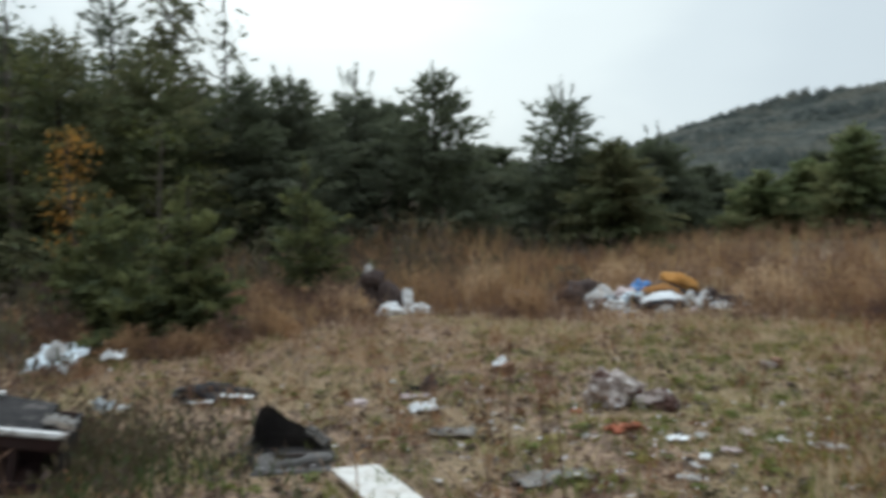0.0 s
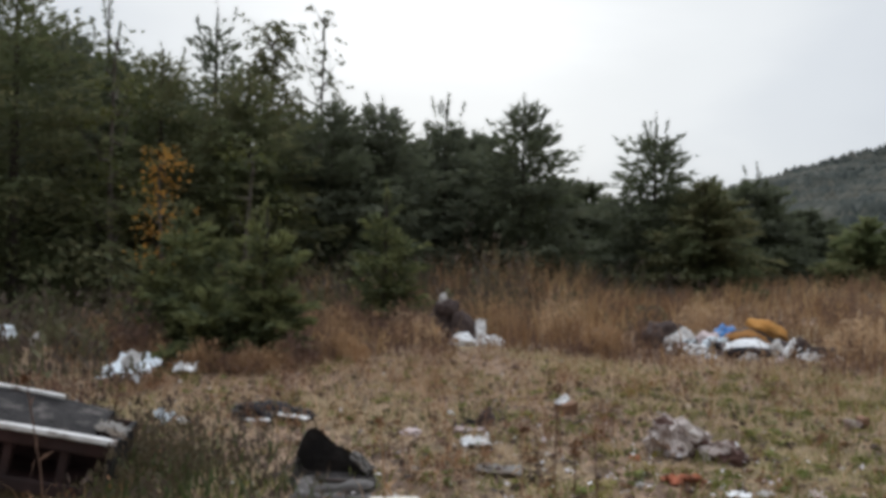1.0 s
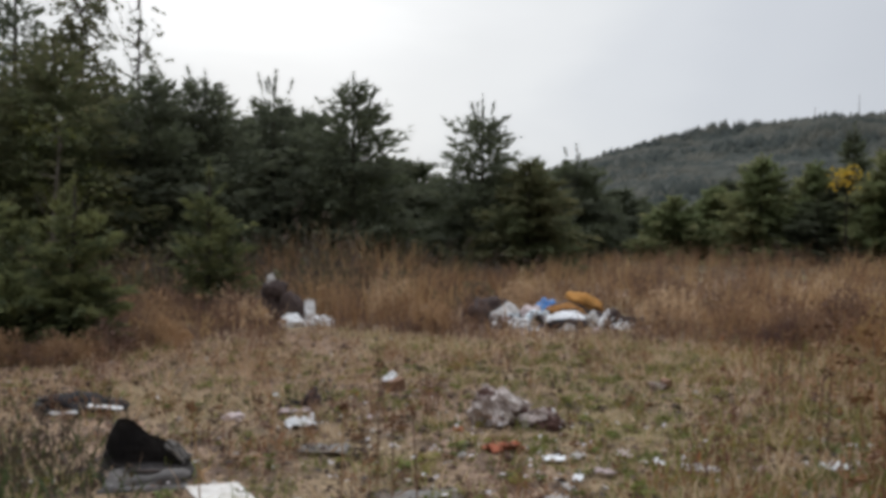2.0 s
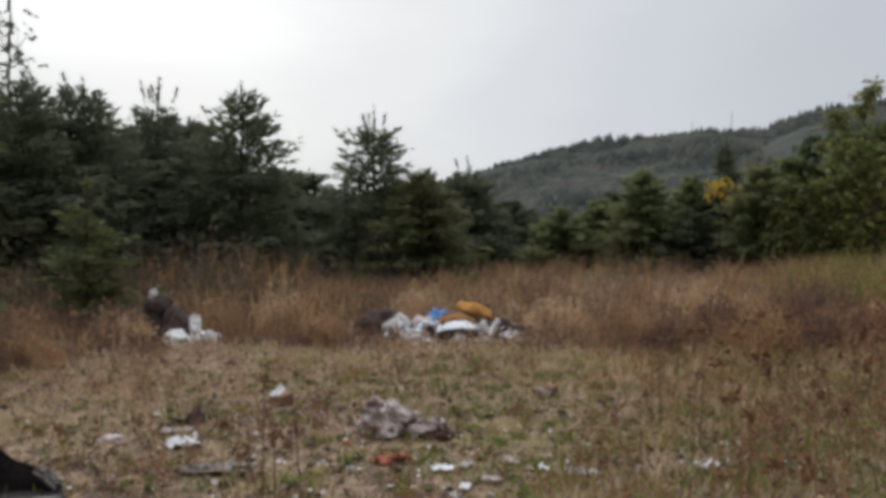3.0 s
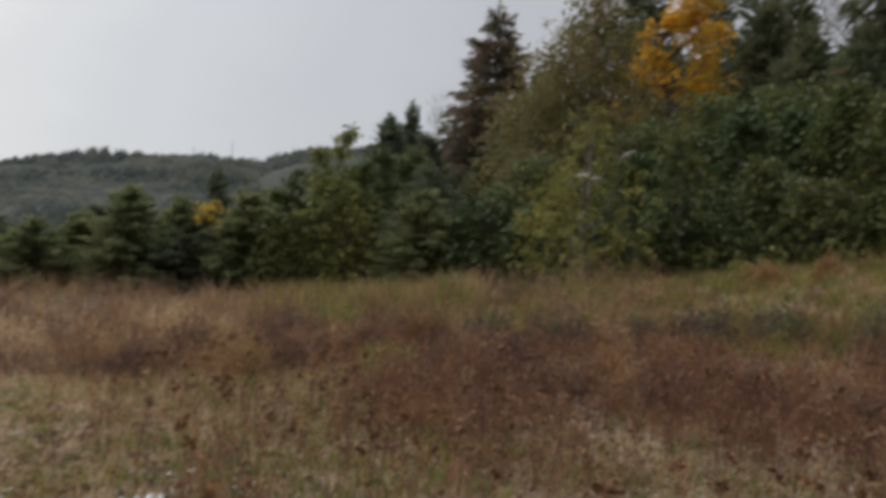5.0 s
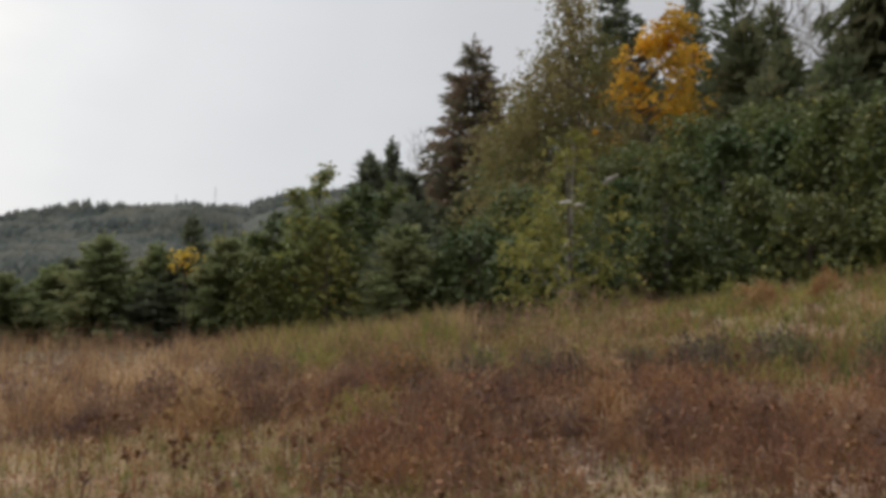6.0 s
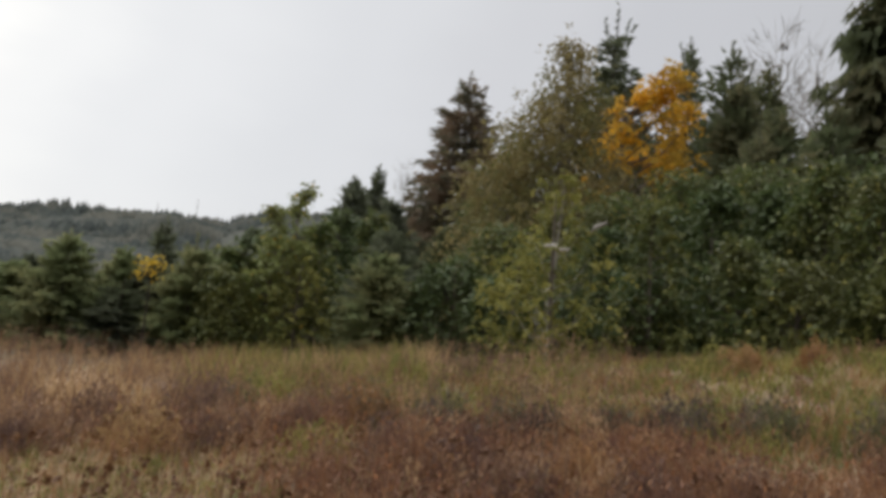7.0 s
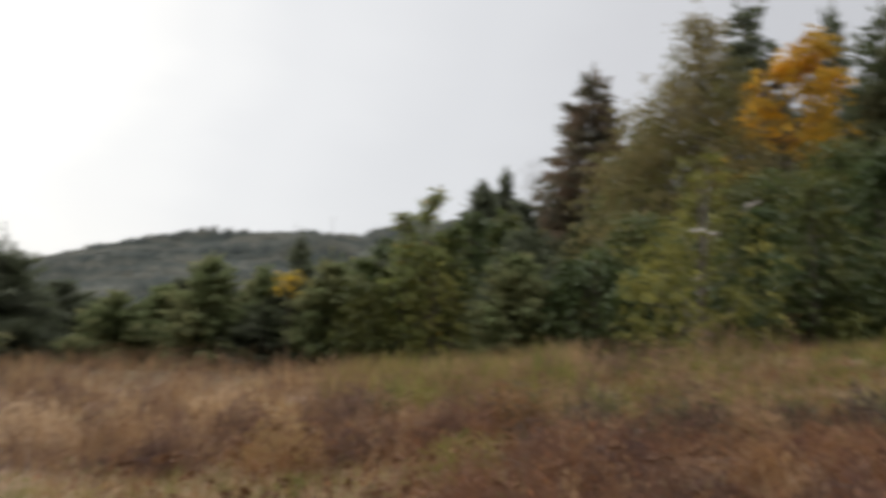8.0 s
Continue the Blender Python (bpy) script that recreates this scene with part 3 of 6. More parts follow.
fir(36.9, 11.8, 12.2, 2.3, "olive-green fir beside the golden maple", M_FIR_WARM, **FAR)
for bx, by, bh, br in ((50.9, 22.4, 17.2, 3.6), (51.7, 20.6, 16.2, 3.4), (52.4, 18.0, 17.6, 3.4), (47.4, 21.2, 15.6, 4.2)):
    fir(bx, by, bh - float(ground_z(bx, by)) + 1.0, br, "dark fir behind the golden maple", **FAR)
for bx, by, bh, br in ((27.5, 11.3, 5.6, 1.8), (28.5, 8.5, 7.6, 2.1), (27.0, 6.0, 7.6, 2.0), (26.0, 3.5, 8.2, 2.1)):
    fir(bx, by, bh, br, "olive-green fir behind the shrubs", M_FIR_WARM, group="firs behind the shrubs", spray=0.36, gap=0.5, count=5000)
POPLAR = "tall slim poplar with thin tan-green leaves"
broadleaf(31.2, 17.3, 14.2, 4.5, "poplar_tree", POPLAR, "tree", M_LEAF_TAN, 0.19, 32000, M_BARK_PALE, 0.06, 260, 0.14, "tall trees behind the bank", 0.2, 0.2, 1.0, True, each=3)
broadleaf(33.0, 20.5, 10.5, 2.6, "poplar_tree", "slim poplar with dull green leaves", "tree", M_LEAF, 0.24, 5000, M_BARK_PALE, 0.08, 60, 0.12, "tall trees behind the bank", 0.2, 0.22, 1.0, True)
broadleaf(42.0, 28.2, 12.6 - float(ground_z(42.0, 28.2)), 2.6, "poplar_tree", "slim poplar with dull green leaves", "tree", M_LEAF_OLIVE, 0.3, 4200, M_BARK_PALE, 0.08, 60, 0.12, "tall trees behind the bank", 0.2, 0.22, 1.0, True)
broadleaf(36.0, 16.6, 13.4, 2.9, "maple_tree", "golden-yellow autumn maple above green shrubs", "tree", M_LEAF_Y, 0.25, 4700, M_BARK, 0.42, 52, 0.16, "", 0.25, 0.12, 1.0, lean=(0.1, -0.22))
broadleaf(47.9, 39.3, 12.6, 1.9, "bare_tree", "bare grey leafless tree", "tree", M_LEAF_TAN, 0.2, 0, M_BARK_PALE, 0.35, 50, 0.12, "bare trees", twigs=520)
broadleaf(52.0, 14.2, 20.2, 2.6, "bare_tree", "tall bare grey leafless tree", "tree", M_LEAF_TAN, 0.2, 0, M_BARK_PALE, 0.4, 60, 0.14, "bare trees", twigs=420)
broadleaf(46.7, 10.8, 15.6, 2.4, "bare_tree", "bare grey leafless tree", "tree", M_LEAF_TAN, 0.2, 0, M_BARK_PALE, 0.35, 60, 0.14, "bare trees", twigs=420)
# broad-leaved edge of the wood on the bank
EDGE = "broad-leaved shrubs on the bank"
ALDER = "slender open green alder with yellowing leaves"
broadleaf(17.6, 17.85, 5.2, 0.75, "alder_tree", ALDER, "tree", M_LEAF_ALDER, 0.15, 2300, M_BARK, 0.08, 70, 0.05, "young alders at the wood's edge", 0.1, 0.2, 0.8, True)
broadleaf(16.8, 17.95, 4.5, 0.85, "alder_tree", ALDER, "tree", M_LEAF_ALDER, 0.15, 2300, M_BARK, 0.06, 60, 0.05, "young alders at the wood's edge", 0.1, 0.22, 0.8, True)
broadleaf(18.4, 17.7, 4.3, 0.8, "alder_tree", ALDER, "tree", M_LEAF, 0.15, 2000, M_BARK, 0.08, 60, 0.05, "young alders at the wood's edge", 0.1, 0.22, 0.8, True)
broadleaf(17.2, 17.2, 3.0, 0.9, "alder_tree", "low yellow-green alder at the wood's edge", "tree", M_LEAF_YG, 0.13, 1300, M_BARK, 0.05, 50, 0.04, "young alders at the wood's edge", 0.1, 0.24)
broadleaf(15.9, 18.7, 2.7, 0.75, "alder_tree", "low olive alder beside the firs", "tree", M_LEAF_OLIVE, 0.12, 1500, M_BARK, 0.05, 50, 0.04, "young alders at the wood's edge", 0.1, 0.24)
# dull-green second row that hides the foot of the hill
for az, el, far, wide, sort in ((38.6, 5.9, 27.0, 0.9, 0), (39.8, 7.1, 28.0, 1.0, 1), (41.4, 7.4, 27.0, 1.0, 0), (42.9, 8.2, 28.5, 1.2, 1), (44.6, 8.4, 27.5, 1.2, 0), (46.0, 9.2, 29.0, 1.4, 1), (48.2, 9.6, 30.0, 1.6, 0)):
    ax, ay = 2.2 + far * math.sin(radians(az)), 1.4 + far * math.cos(radians(az))
    broadleaf(ax, ay, 1.45 + far * math.tan(radians(el)) - float(ground_z(ax, ay)), wide, "alder_tree", ("slender dull-green alder in the second row", "slender dark green alder in the second row")[sort], "tree", (M_LEAF, M_LEAF_DARK)[sort], 0.19, int(2200 * wide), M_BARK, 0.06, 60, 0.05, "alders in the second row", 0.1, 0.22, 0.9, True)
broadleaf(14.2, 19.5, 2.75, 0.24, "yellow_sapling", "small sapling with bright yellow leaves among firs", "tree", M_LEAF_LEMON, 0.11, 150, M_BARK_DARK, 0.86, 6, 0.012, "", 0.05, 0.36, each=2)
alder = broadleaf(15.85, 8.72, 4.1, 1.25, "young_alder_tree", "thin young alder with yellow-green leaves and a pale trunk", "tree", M_LEAF_YG, 0.12, 2600, M_BARK_PALE, 0.03, 60, 0.05, "", 0.06, 0.28, 0.9, True, limb=0.6)
for nm, wood, pts, rad in (("broken_limb", M_SNAG, ((-0.48, 0.0, 2.42), (-0.4, -0.16, 2.45), (-0.34, -0.3, 2.37), (-0.28, -0.46, 2.38)), (0.02, 0.036, 0.045, 0.02)), ("hanging_limb", M_BARK_PALE, ((-0.02, -0.68, 2.7), (0.05, -0.8, 2.88), (0.16, -0.98, 2.98)), (0.012, 0.05, 0.03)),
                           ("snag", M_SNAG, ((-0.16, 0.06, 1.6), (-0.1, -0.04, 1.62), (-0.06, -0.14, 1.6)), (0.02, 0.035, 0.02)), ("main_stem", M_BARK, ((0.0, -0.14, 0.0), (-0.08, -0.05, 1.0), (-0.3, -0.12, 2.1), (-0.42, -0.16, 2.8), (-0.36, -0.1, 3.5)), (0.055, 0.045, 0.034, 0.024, 0.008))):
    v, f = tube(pts, rad, 6)
    part_mesh(nm, mesh_np(nm, v, f, wood), alder, "grey-brown bark" if wood is M_BARK else "pale bare wood")
broadleaf(16.4, 9.9, 2.6, 0.75, "young_alder_tree", "low bright yellow-green alder beside a pale trunk", "tree", M_LEAF_YG, 0.13, 1300, M_BARK, 0.05, 40, 0.04, "", 0.1, 0.26)
broadleaf(17.6, 7.4, 3.6, 0.9, "young_alder_tree", "thin olive-leaved alder before darker shrubs", "tree", M_LEAF_OLIVE, 0.13, 1500, M_BARK, 0.1, 44, 0.045, "", 0.1, 0.24, 0.9, True)
edge_rng = np.random.default_rng(5)
for sx, sy, sh, sr, sort in ((16.0, 18.4, 2.4, 0.8, 2), (18.9, 13.3, 3.2, 1.1, 1), (20.3, 12.8, 3.9, 1.3, 0), (19.4, 9.3, 3.3, 1.2, 1), (21.3, 8.6, 3.8, 1.4, 1), (20.7, 7.2, 4.3, 1.3, 1), (21.1, 6.0, 4.0, 1.4, 1), (20.4, 4.7, 4.4, 1.3, 0),
                             (19.6, 3.6, 3.8, 1.3, 0), (18.1, 7.6, 1.9, 0.9, 1), (17.8, 4.6, 1.8, 1.0, 0), (19.0, 14.0, 2.9, 0.9, 1), (19.5, 1.8, 4.2, 1.5, 0), (22.5, 10.5, 4.6, 1.5, 0), (24.0, 7.0, 5.2, 1.7, 0), (24.0, 4.0, 4.9, 1.7, 1), (22.6, 2.4, 4.6, 1.5, 1), (18.0, 2.6, 2.2, 1.0, 2),
                             (24.5, 9.5, 5.4, 1.5, 0), (18.2, 11.6, 2.3, 0.85, 1), (19.9, 11.2, 3.2, 1.0, 0), (18.6, 6.0, 2.6, 0.9, 0), (18.4, 10.2, 1.9, 0.8, 1), (22.8, 12.6, 4.6, 1.2, 2)):
    leafy, words = ((M_LEAF, "dense green broad-leaved shrub at the wood's edge"), (M_LEAF_DARK, "dark green broad-leaved shrub at the wood's edge"), (M_LEAF_OLIVE, "olive-green broad-leaved shrub at the wood's edge"))[sort]
    broadleaf(sx, sy, sh, sr, "shrub", words, "shrub", leafy, 0.145, int(1900 * sr * sh ** 0.5), M_BARK, 0.03, 70, 0.04, EDGE, 0.1, 0.2, 1.0, bool(edge_rng.random() < 0.45), each=4)
# young firs in the weeds
YOUNG = dict(material=M_FIR_LIT, name="fir_sapling", group="young firs in the weeds", shape="bushy", spray=0.13, gap=0.2, count=3400, lift=1.0, droop=0.1, ragged=0.5, tips=3, fill=0.35)
fir(-2.2, 9.5, 2.0, 0.48, "bushy yellow-green young fir in dry weeds", leader=0.25, shoots=((0.36, -0.1, 1.25, 0.3), (-0.4, 0.1, 1.4, 0.3), (0.15, -0.35, 0.9, 0.34)), **YOUNG)
fir(-3.45, 10.3, 1.9, 0.5, "broad bushy yellow-green young fir in dry weeds", leader=0.15, shoots=((0.5, 0.0, 1.55, 0.32), (-0.5, 0.2, 1.3, 0.34), (0.3, -0.4, 1.0, 0.34)), **YOUNG)
fir(-2.75, 9.2, 0.8, 0.5, "low bushy young fir in dry weeds", shoots=((0.3, 0.1, 0.6, 0.35),), **YOUNG)
fir(-1.2, 13.0, 2.4, 0.62, "single young fir with a long leader", leader=0.3, shoots=((0.2, 0.0, 1.3, 0.5),), **YOUNG)
broadleaf(-3.95, 10.85, 2.7, 0.26, "autumn_shrub", "thin shrub with orange-yellow autumn leaves", "shrub", M_LEAF_ORANGE, 0.06, 520, M_BARK, 0.4, 22, 0.02, "", 0.1, 0.4, each=2)
# second rows: more young firs behind, alike in kind
row_rng = np.random.default_rng(31)
back = [o for o in scene.objects if o.name.startswith("fir_tree") and o.parent is None and o.get("group") == "firs round the clearing" and o.location.x < 9]
for i in range(30):
    az = -46 + 92 * (i + row_rng.uniform(-0.3, 0.3)) / 30
    far = row_rng.uniform(25.5, 31) + (6 if 12 < az < 34 else 0)
    bx, by = far * math.sin(radians(az)), far * math.cos(radians(az))
    o = back[int(row_rng.integers(0, len(back)))]
    tall = max(v[2] for v in o.children[1].bound_box)
    want = (1.5 + far * math.tan(radians(float(np.interp(az, [-46, -18, -5, 8, 16, 30, 46], [13, 11.8, 8.4, 5.0, 1.2, 0.9, 3.0]))))) * row_rng.uniform(0.8, 1.0)
    k = want / tall
    copy_thing(o, pose(bx, by, float(ground_z(bx, by)) - 0.05, 0, 0, row_rng.uniform(0, 360)) @ Matrix.Diagonal((max(k, 0.8), max(k, 0.8), k, 1)))
tall = [o for o in scene.objects if o.name.startswith("fir_tree") and o.parent is None and o.get("group") == "tall trees behind the bank"]
for i in range(14):
    az = 44 + 30 * (i + row_rng.uniform(-0.3, 0.3)) / 16
    far = row_rng.uniform(40, 58)
    bx, by = 1.7 + far * math.sin(radians(az)), 0.9 + far * math.cos(radians(az))
    o = tall[int(row_rng.integers(0, len(tall)))]
    high = max(v[2] for v in o.children[1].bound_box)
    want = (far * math.tan(radians(float(np.interp(az, [44, 52, 58, 70, 90], [6, 9, 13, 15, 16]))))) * row_rng.uniform(0.7, 0.95)
    k = want / high
    copy_thing(o, pose(bx, by, float(ground_z(bx, by)) - 0.05, 0, 0, row_rng.uniform(0, 360)) @ Matrix.Diagonal((k * 1.25, k * 1.25, k, 1)))


# ---- dumped things ----
M_WHITE = solid_mat("dirty_white_plastic", (0.74, 0.74, 0.73), (0.88, 0.88, 0.87), 8.0, 0.45, 0, 0.25, (0.40, 0.34, 0.30), (0.56, 0.74))
M_WHITE_BLUE = solid_mat("bluish_white_plastic", (0.62, 0.68, 0.72), (0.80, 0.85, 0.87), 8.0, 0.4, 0, 0.2, (0.35, 0.36, 0.36), (0.56, 0.8))
M_GREY_BAG = solid_mat("grey_white_film", (0.42, 0.395, 0.365), (0.62, 0.585, 0.55), 9.0, 0.5, 0, 0.6, (0.16, 0.125, 0.105), (0.52, 0.68))
M_PINK = solid_mat("pinkish_white_cloth", (0.48, 0.38, 0.36), (0.66, 0.56, 0.54), 10.0, 0.85, 0, 0.4, (0.27, 0.2, 0.18), (0.5, 0.72))
M_BLUE = solid_mat("blue_plastic_film", (0.05, 0.16, 0.40), (0.10, 0.27, 0.55), 5.0, 0.4, 0, 0.4, (0.02, 0.05, 0.16))
M_YELLOW = solid_mat("mustard_cushion_cloth", (0.46, 0.215, 0.055), (0.60, 0.315, 0.09), 7.0, 0.9, 0, 0.4, (0.22, 0.11, 0.035), (0.5, 0.66))
M_BLACK = solid_mat("black_rubbish_film", (0.010, 0.009, 0.010), (0.024, 0.021, 0.022), 6.0, 0.8, 0, 0.4, (0.06, 0.05, 0.045), (0.62, 0.85))
M_DARK_BROWN = solid_mat("dark_brown_cloth", (0.05, 0.034, 0.03), (0.10, 0.072, 0.062), 8.0, 0.9, 0, 0.6)
M_FOAM = solid_mat("pink_grey_foam", (0.30, 0.225, 0.195), (0.72, 0.65, 0.60), 10.0, 0.95, 0, 1.0, (0.11, 0.06, 0.048), (0.5, 0.57), 24.0)
M_CARD = solid_mat("wet_brown_cardboard", (0.19, 0.105, 0.065), (0.29, 0.17, 0.11), 8.0, 0.9, 0, 0.3, (0.09, 0.055, 0.04))
M_ORANGE = solid_mat("orange_red_cloth", (0.36, 0.115, 0.06), (0.46, 0.16, 0.085), 9.0, 0.9, 0, 0.5, (0.2, 0.09, 0.055), (0.5, 0.66))
M_BOARD = solid_mat("pale_flake_board", (0.58, 0.54, 0.49), (0.75, 0.72, 0.67), 16.0, 0.8, 0, 0.35, (0.46, 0.40, 0.33), (0.52, 0.68), 60.0)
M_BOARD_EDGE = solid_mat("raw_board_edge", (0.33, 0.24, 0.17), (0.44, 0.34, 0.25), 30.0, 0.9)
M_GREY_PLASTIC = solid_mat("weathered_grey_plastic", (0.08, 0.073, 0.068), (0.165, 0.15, 0.138), 6.0, 0.7, 0, 0.15, (0.12, 0.105, 0.09), (0.55, 0.75))
# paler blotches stand in for light reflected inside the shell
M_INNER = solid_mat("dark_inner_plastic", (0.035, 0.031, 0.03), (0.075, 0.064, 0.058), 5.0, 0.55, 0, 0.4, (0.21, 0.165, 0.15), (0.54, 0.66))
M_CASE = solid_mat("dark_stained_wood_case", (0.03, 0.015, 0.013), (0.06, 0.03, 0.027), 5.0, 0.8, 0, 0.3, (0.02, 0.015, 0.014))
# the pale mottling paints the lid's highlights into its colour
M_CASE_TOP = solid_mat("dark_grey_panel", (0.010, 0.009, 0.009), (0.03, 0.026, 0.026), 12.0, 0.8, 0, 0.6, (0.15, 0.13, 0.12), (0.55, 0.66))
M_TRIM = solid_mat("worn_white_trim", (0.62, 0.60, 0.57), (0.82, 0.81, 0.79), 12.0, 0.5, 0, 0.3, (0.15, 0.105, 0.085), (0.54, 0.62))
M_SLATE = solid_mat("grey_fibre_board", (0.17, 0.155, 0.14), (0.26, 0.245, 0.225), 12.0, 0.9, 0, 0.4, (0.13, 0.10, 0.075), (0.46, 0.62))
M_RUSTY_CUSHION = solid_mat("brown_mustard_cloth", (0.27, 0.12, 0.035), (0.38, 0.185, 0.05), 7.0, 0.9, 0, 0.4, (0.10, 0.05, 0.028), (0.5, 0.64))


def bm_mesh(name, bm, material, smooth=True):
    me = bpy.data.meshes.new(name)
    bm.to_mesh(me)
    bm.free()
    me.materials.append(material)
    if smooth:
        me.polygons.foreach_set("use_smooth", [True] * len(me.polygons))
    return me


def lump_bm(sx, sy, sz, seed, rough=0.3, fine=0.1, sub=4, flat=0.35):
    """A crumpled lump that sits on z = 0."""
    bm = bmesh.new()
    bmesh.ops.create_icosphere(bm, subdivisions=sub, radius=1.0)
    o = Vector((seed * 3.7, seed * 1.9, seed * 5.3))
    for v in bm.verts:
        p = v.co.copy()
        k = 1 + rough * noise.noise(p * 1.5 + o) * 1.6 + fine * (1 - abs(noise.noise(p * 3.6 + o)) * 2.6) + fine * 0.5 * noise.noise(p * 9 + o)
        p *= k
        p.z = max(p.z, -flat)
        v.co = Vector((p.x * sx / 2, p.y * sy / 2, (p.z + flat) * sz / (1 + flat)))
    return bm


def lump(name, x, y, sx, sy, sz, material, label, category, seed, rz=0, z=0.0, rough=0.3, fine=0.12, group="", tilt=0):
    ob = new(name, bm_mesh(name, lump_bm(sx, sy, sz, seed, rough, fine), material))
    ob.matrix_basis = pose(x, y, float(ground_z(x, y)) + z - 0.012, tilt, 0, rz)
    return tagged(ob, label, category, group)


def chunk_bm(sx, sy, sz, seed, rough=0.035):
    """A torn angular chunk: the hull of a few points, broken up by relief, on z = 0."""
    rng = random.Random(seed)
    bm = bmesh.new()
    for k in range(15):
        a = rng.uniform(0, 6.28)
        q = rng.uniform(0.75, 1.0)
        bm.verts.new((math.cos(a) * q * sx / 2, math.sin(a) * q * sy / 2, rng.choice((0.0, 0.0, 0.5, 1.0, 1.0)) * sz * rng.uniform(0.85, 1.0)))
    hull = bmesh.ops.convex_hull(bm, input=bm.verts[:])
    bmesh.ops.delete(bm, geom=list({v for v in hull["geom_interior"] + hull["geom_unused"] if isinstance(v, bmesh.types.BMVert)}), context="VERTS")
    bmesh.ops.triangulate(bm, faces=bm.faces[:])
    bmesh.ops.subdivide_edges(bm, edges=bm.edges[:], cuts=5, use_grid_fill=True)
    o = Vector((seed * 1.7, seed * 0.9, 3.1))
    bm.normal_update()
    for v in bm.verts:
        dent = noise.noise(v.co * 11 + o) * rough + (0.5 - abs(noise.noise(v.co * 23 + o))) * rough * 0.7 + noise.noise(v.co * 60 + o) * rough * 0.3
        v.co += v.normal * dent
        v.co.z = max(v.co.z, 0.0)
    return bm


def chunk(name, x, y, sx, sy, sz, material, label, category, seed, rz=0, z=0.0, rough=0.035, group=""):
    ob = new(name, bm_mesh(name, chunk_bm(sx, sy, sz, seed, rough), material, False))
    ob.matrix_basis = pose(x, y, float(ground_z(x, y)) + z - 0.012, 0, 0, rz)
    return tagged(ob, label, category, group)


def arch_bm(sx, sy, high, seed, thick=0.008):
    """A limp sheet draped over a hollow, its ends on the ground."""
    bm = bmesh.new()
    o = Vector((seed, seed * 2.0, 0))
    n, m = 24, 8
    g = [[None] * (m + 1) for _ in range(n + 1)]
    for i in range(n + 1):
        for j in range(m + 1):
            u, w = i / n * 2 - 1, j / m * 2 - 1
            z = high * max(0.0, 1 - abs(u) ** 2.4) * (0.72 + 0.28 * w) + 0.05 * high / 0.17 * noise.noise(Vector((u * 3, w * 2, 0)) + o) + 0.02
            g[i][j] = bm.verts.new((u * sx / 2, w * sy / 2 * (1 + 0.25 * noise.noise(Vector((u * 2, 7, 1)) + o)), max(0.004, z)))
    for i in range(n):
        for j in range(m):
            bm.faces.new((g[i][j], g[i + 1][j], g[i + 1][j + 1], g[i][j + 1]))
    bm.normal_update()
    bmesh.ops.solidify(bm, geom=bm.faces[:], thickness=thick)
    return bm


def sheet_bm(sx, sy, seed, wave_h, thick=0.006, cuts=14, ragged=0.12):
    """A crumpled sheet with a torn outline and some thickness."""
    bm = bmesh.new()
    o = Vector((seed * 2.3, seed * 4.1, seed))
    grid = {}
    for i in range(cuts + 1):
        for j in range(cuts + 1):
            u, w = i / cuts * 2 - 1, j / cuts * 2 - 1
            k = 1 + ragged * noise.noise(Vector((u, w, 0)) * 2.2 + o) * 2
            px, py = u * k * sx / 2, w * k * sy / 2
            pz = abs(noise.noise(Vector((u * 1.3, w * 1.3, 2)) + o)) * 1.8 + 0.35 * abs(noise.noise(Vector((u * 4, w * 4, 5)) + o))
            grid[i, j] = bm.verts.new((px, py, pz * wave_h))
    for i in range(cuts):
        for j in range(cuts):
            if (i in (0, cuts - 1) or j in (0, cuts - 1)) and noise.noise(Vector((i * 0.9, j * 0.9, seed))) > 0.22:
                continue
            bm.faces.new((grid[i, j], grid[i + 1, j], grid[i + 1, j + 1], grid[i, j + 1]))
    for v in [v for v in bm.verts if not v.link_faces]:
        bm.verts.remove(v)
    bm.normal_update()
    bmesh.ops.solidify(bm, geom=bm.faces[:], thickness=thick)
    return bm


def sheet(name, x, y, sx, sy, wave_h, material, label, category, seed, rz=0, z=0.02, tilt=0, group=""):
    ob = new(name, bm_mesh(name, sheet_bm(sx, sy, seed, wave_h), material, False))
    ob.matrix_basis = pose(x, y, float(ground_z(x, y)) + z, tilt, 0, rz)
    return tagged(ob, label, category, group)


def box_bm(sx, sy, sz, bevel=0.008, at=(0, 0, 0), worn=0.0, seed=0, cuts=0):
    bm = bmesh.new()
    bmesh.ops.create_cube(bm, size=1.0)
    bmesh.ops.scale(bm, vec=(sx, sy, sz), verts=bm.verts)
    if cuts:
        bmesh.ops.subdivide_edges(bm, edges=bm.edges[:], cuts=cuts, use_grid_fill=True)
    if bevel:
        bmesh.ops.bevel(bm, geom=[e for e in bm.edges if e.calc_face_angle(0) > 0.5], offset=bevel, segments=2, affect="EDGES", profile=0.6)
    for v in bm.verts:
        if worn:
            v.co += Vector(noise.noise_vector(v.co * 9 + Vector((seed, 0, 0)))) * worn
        v.co += Vector(at)
    return bm


def part(name, bm, material, parent, label="", smooth=False):
    ob = new(name, bm_mesh(name, bm, material, smooth))
    ob.parent = parent
    if label:
        ob["label"] = label
    return ob


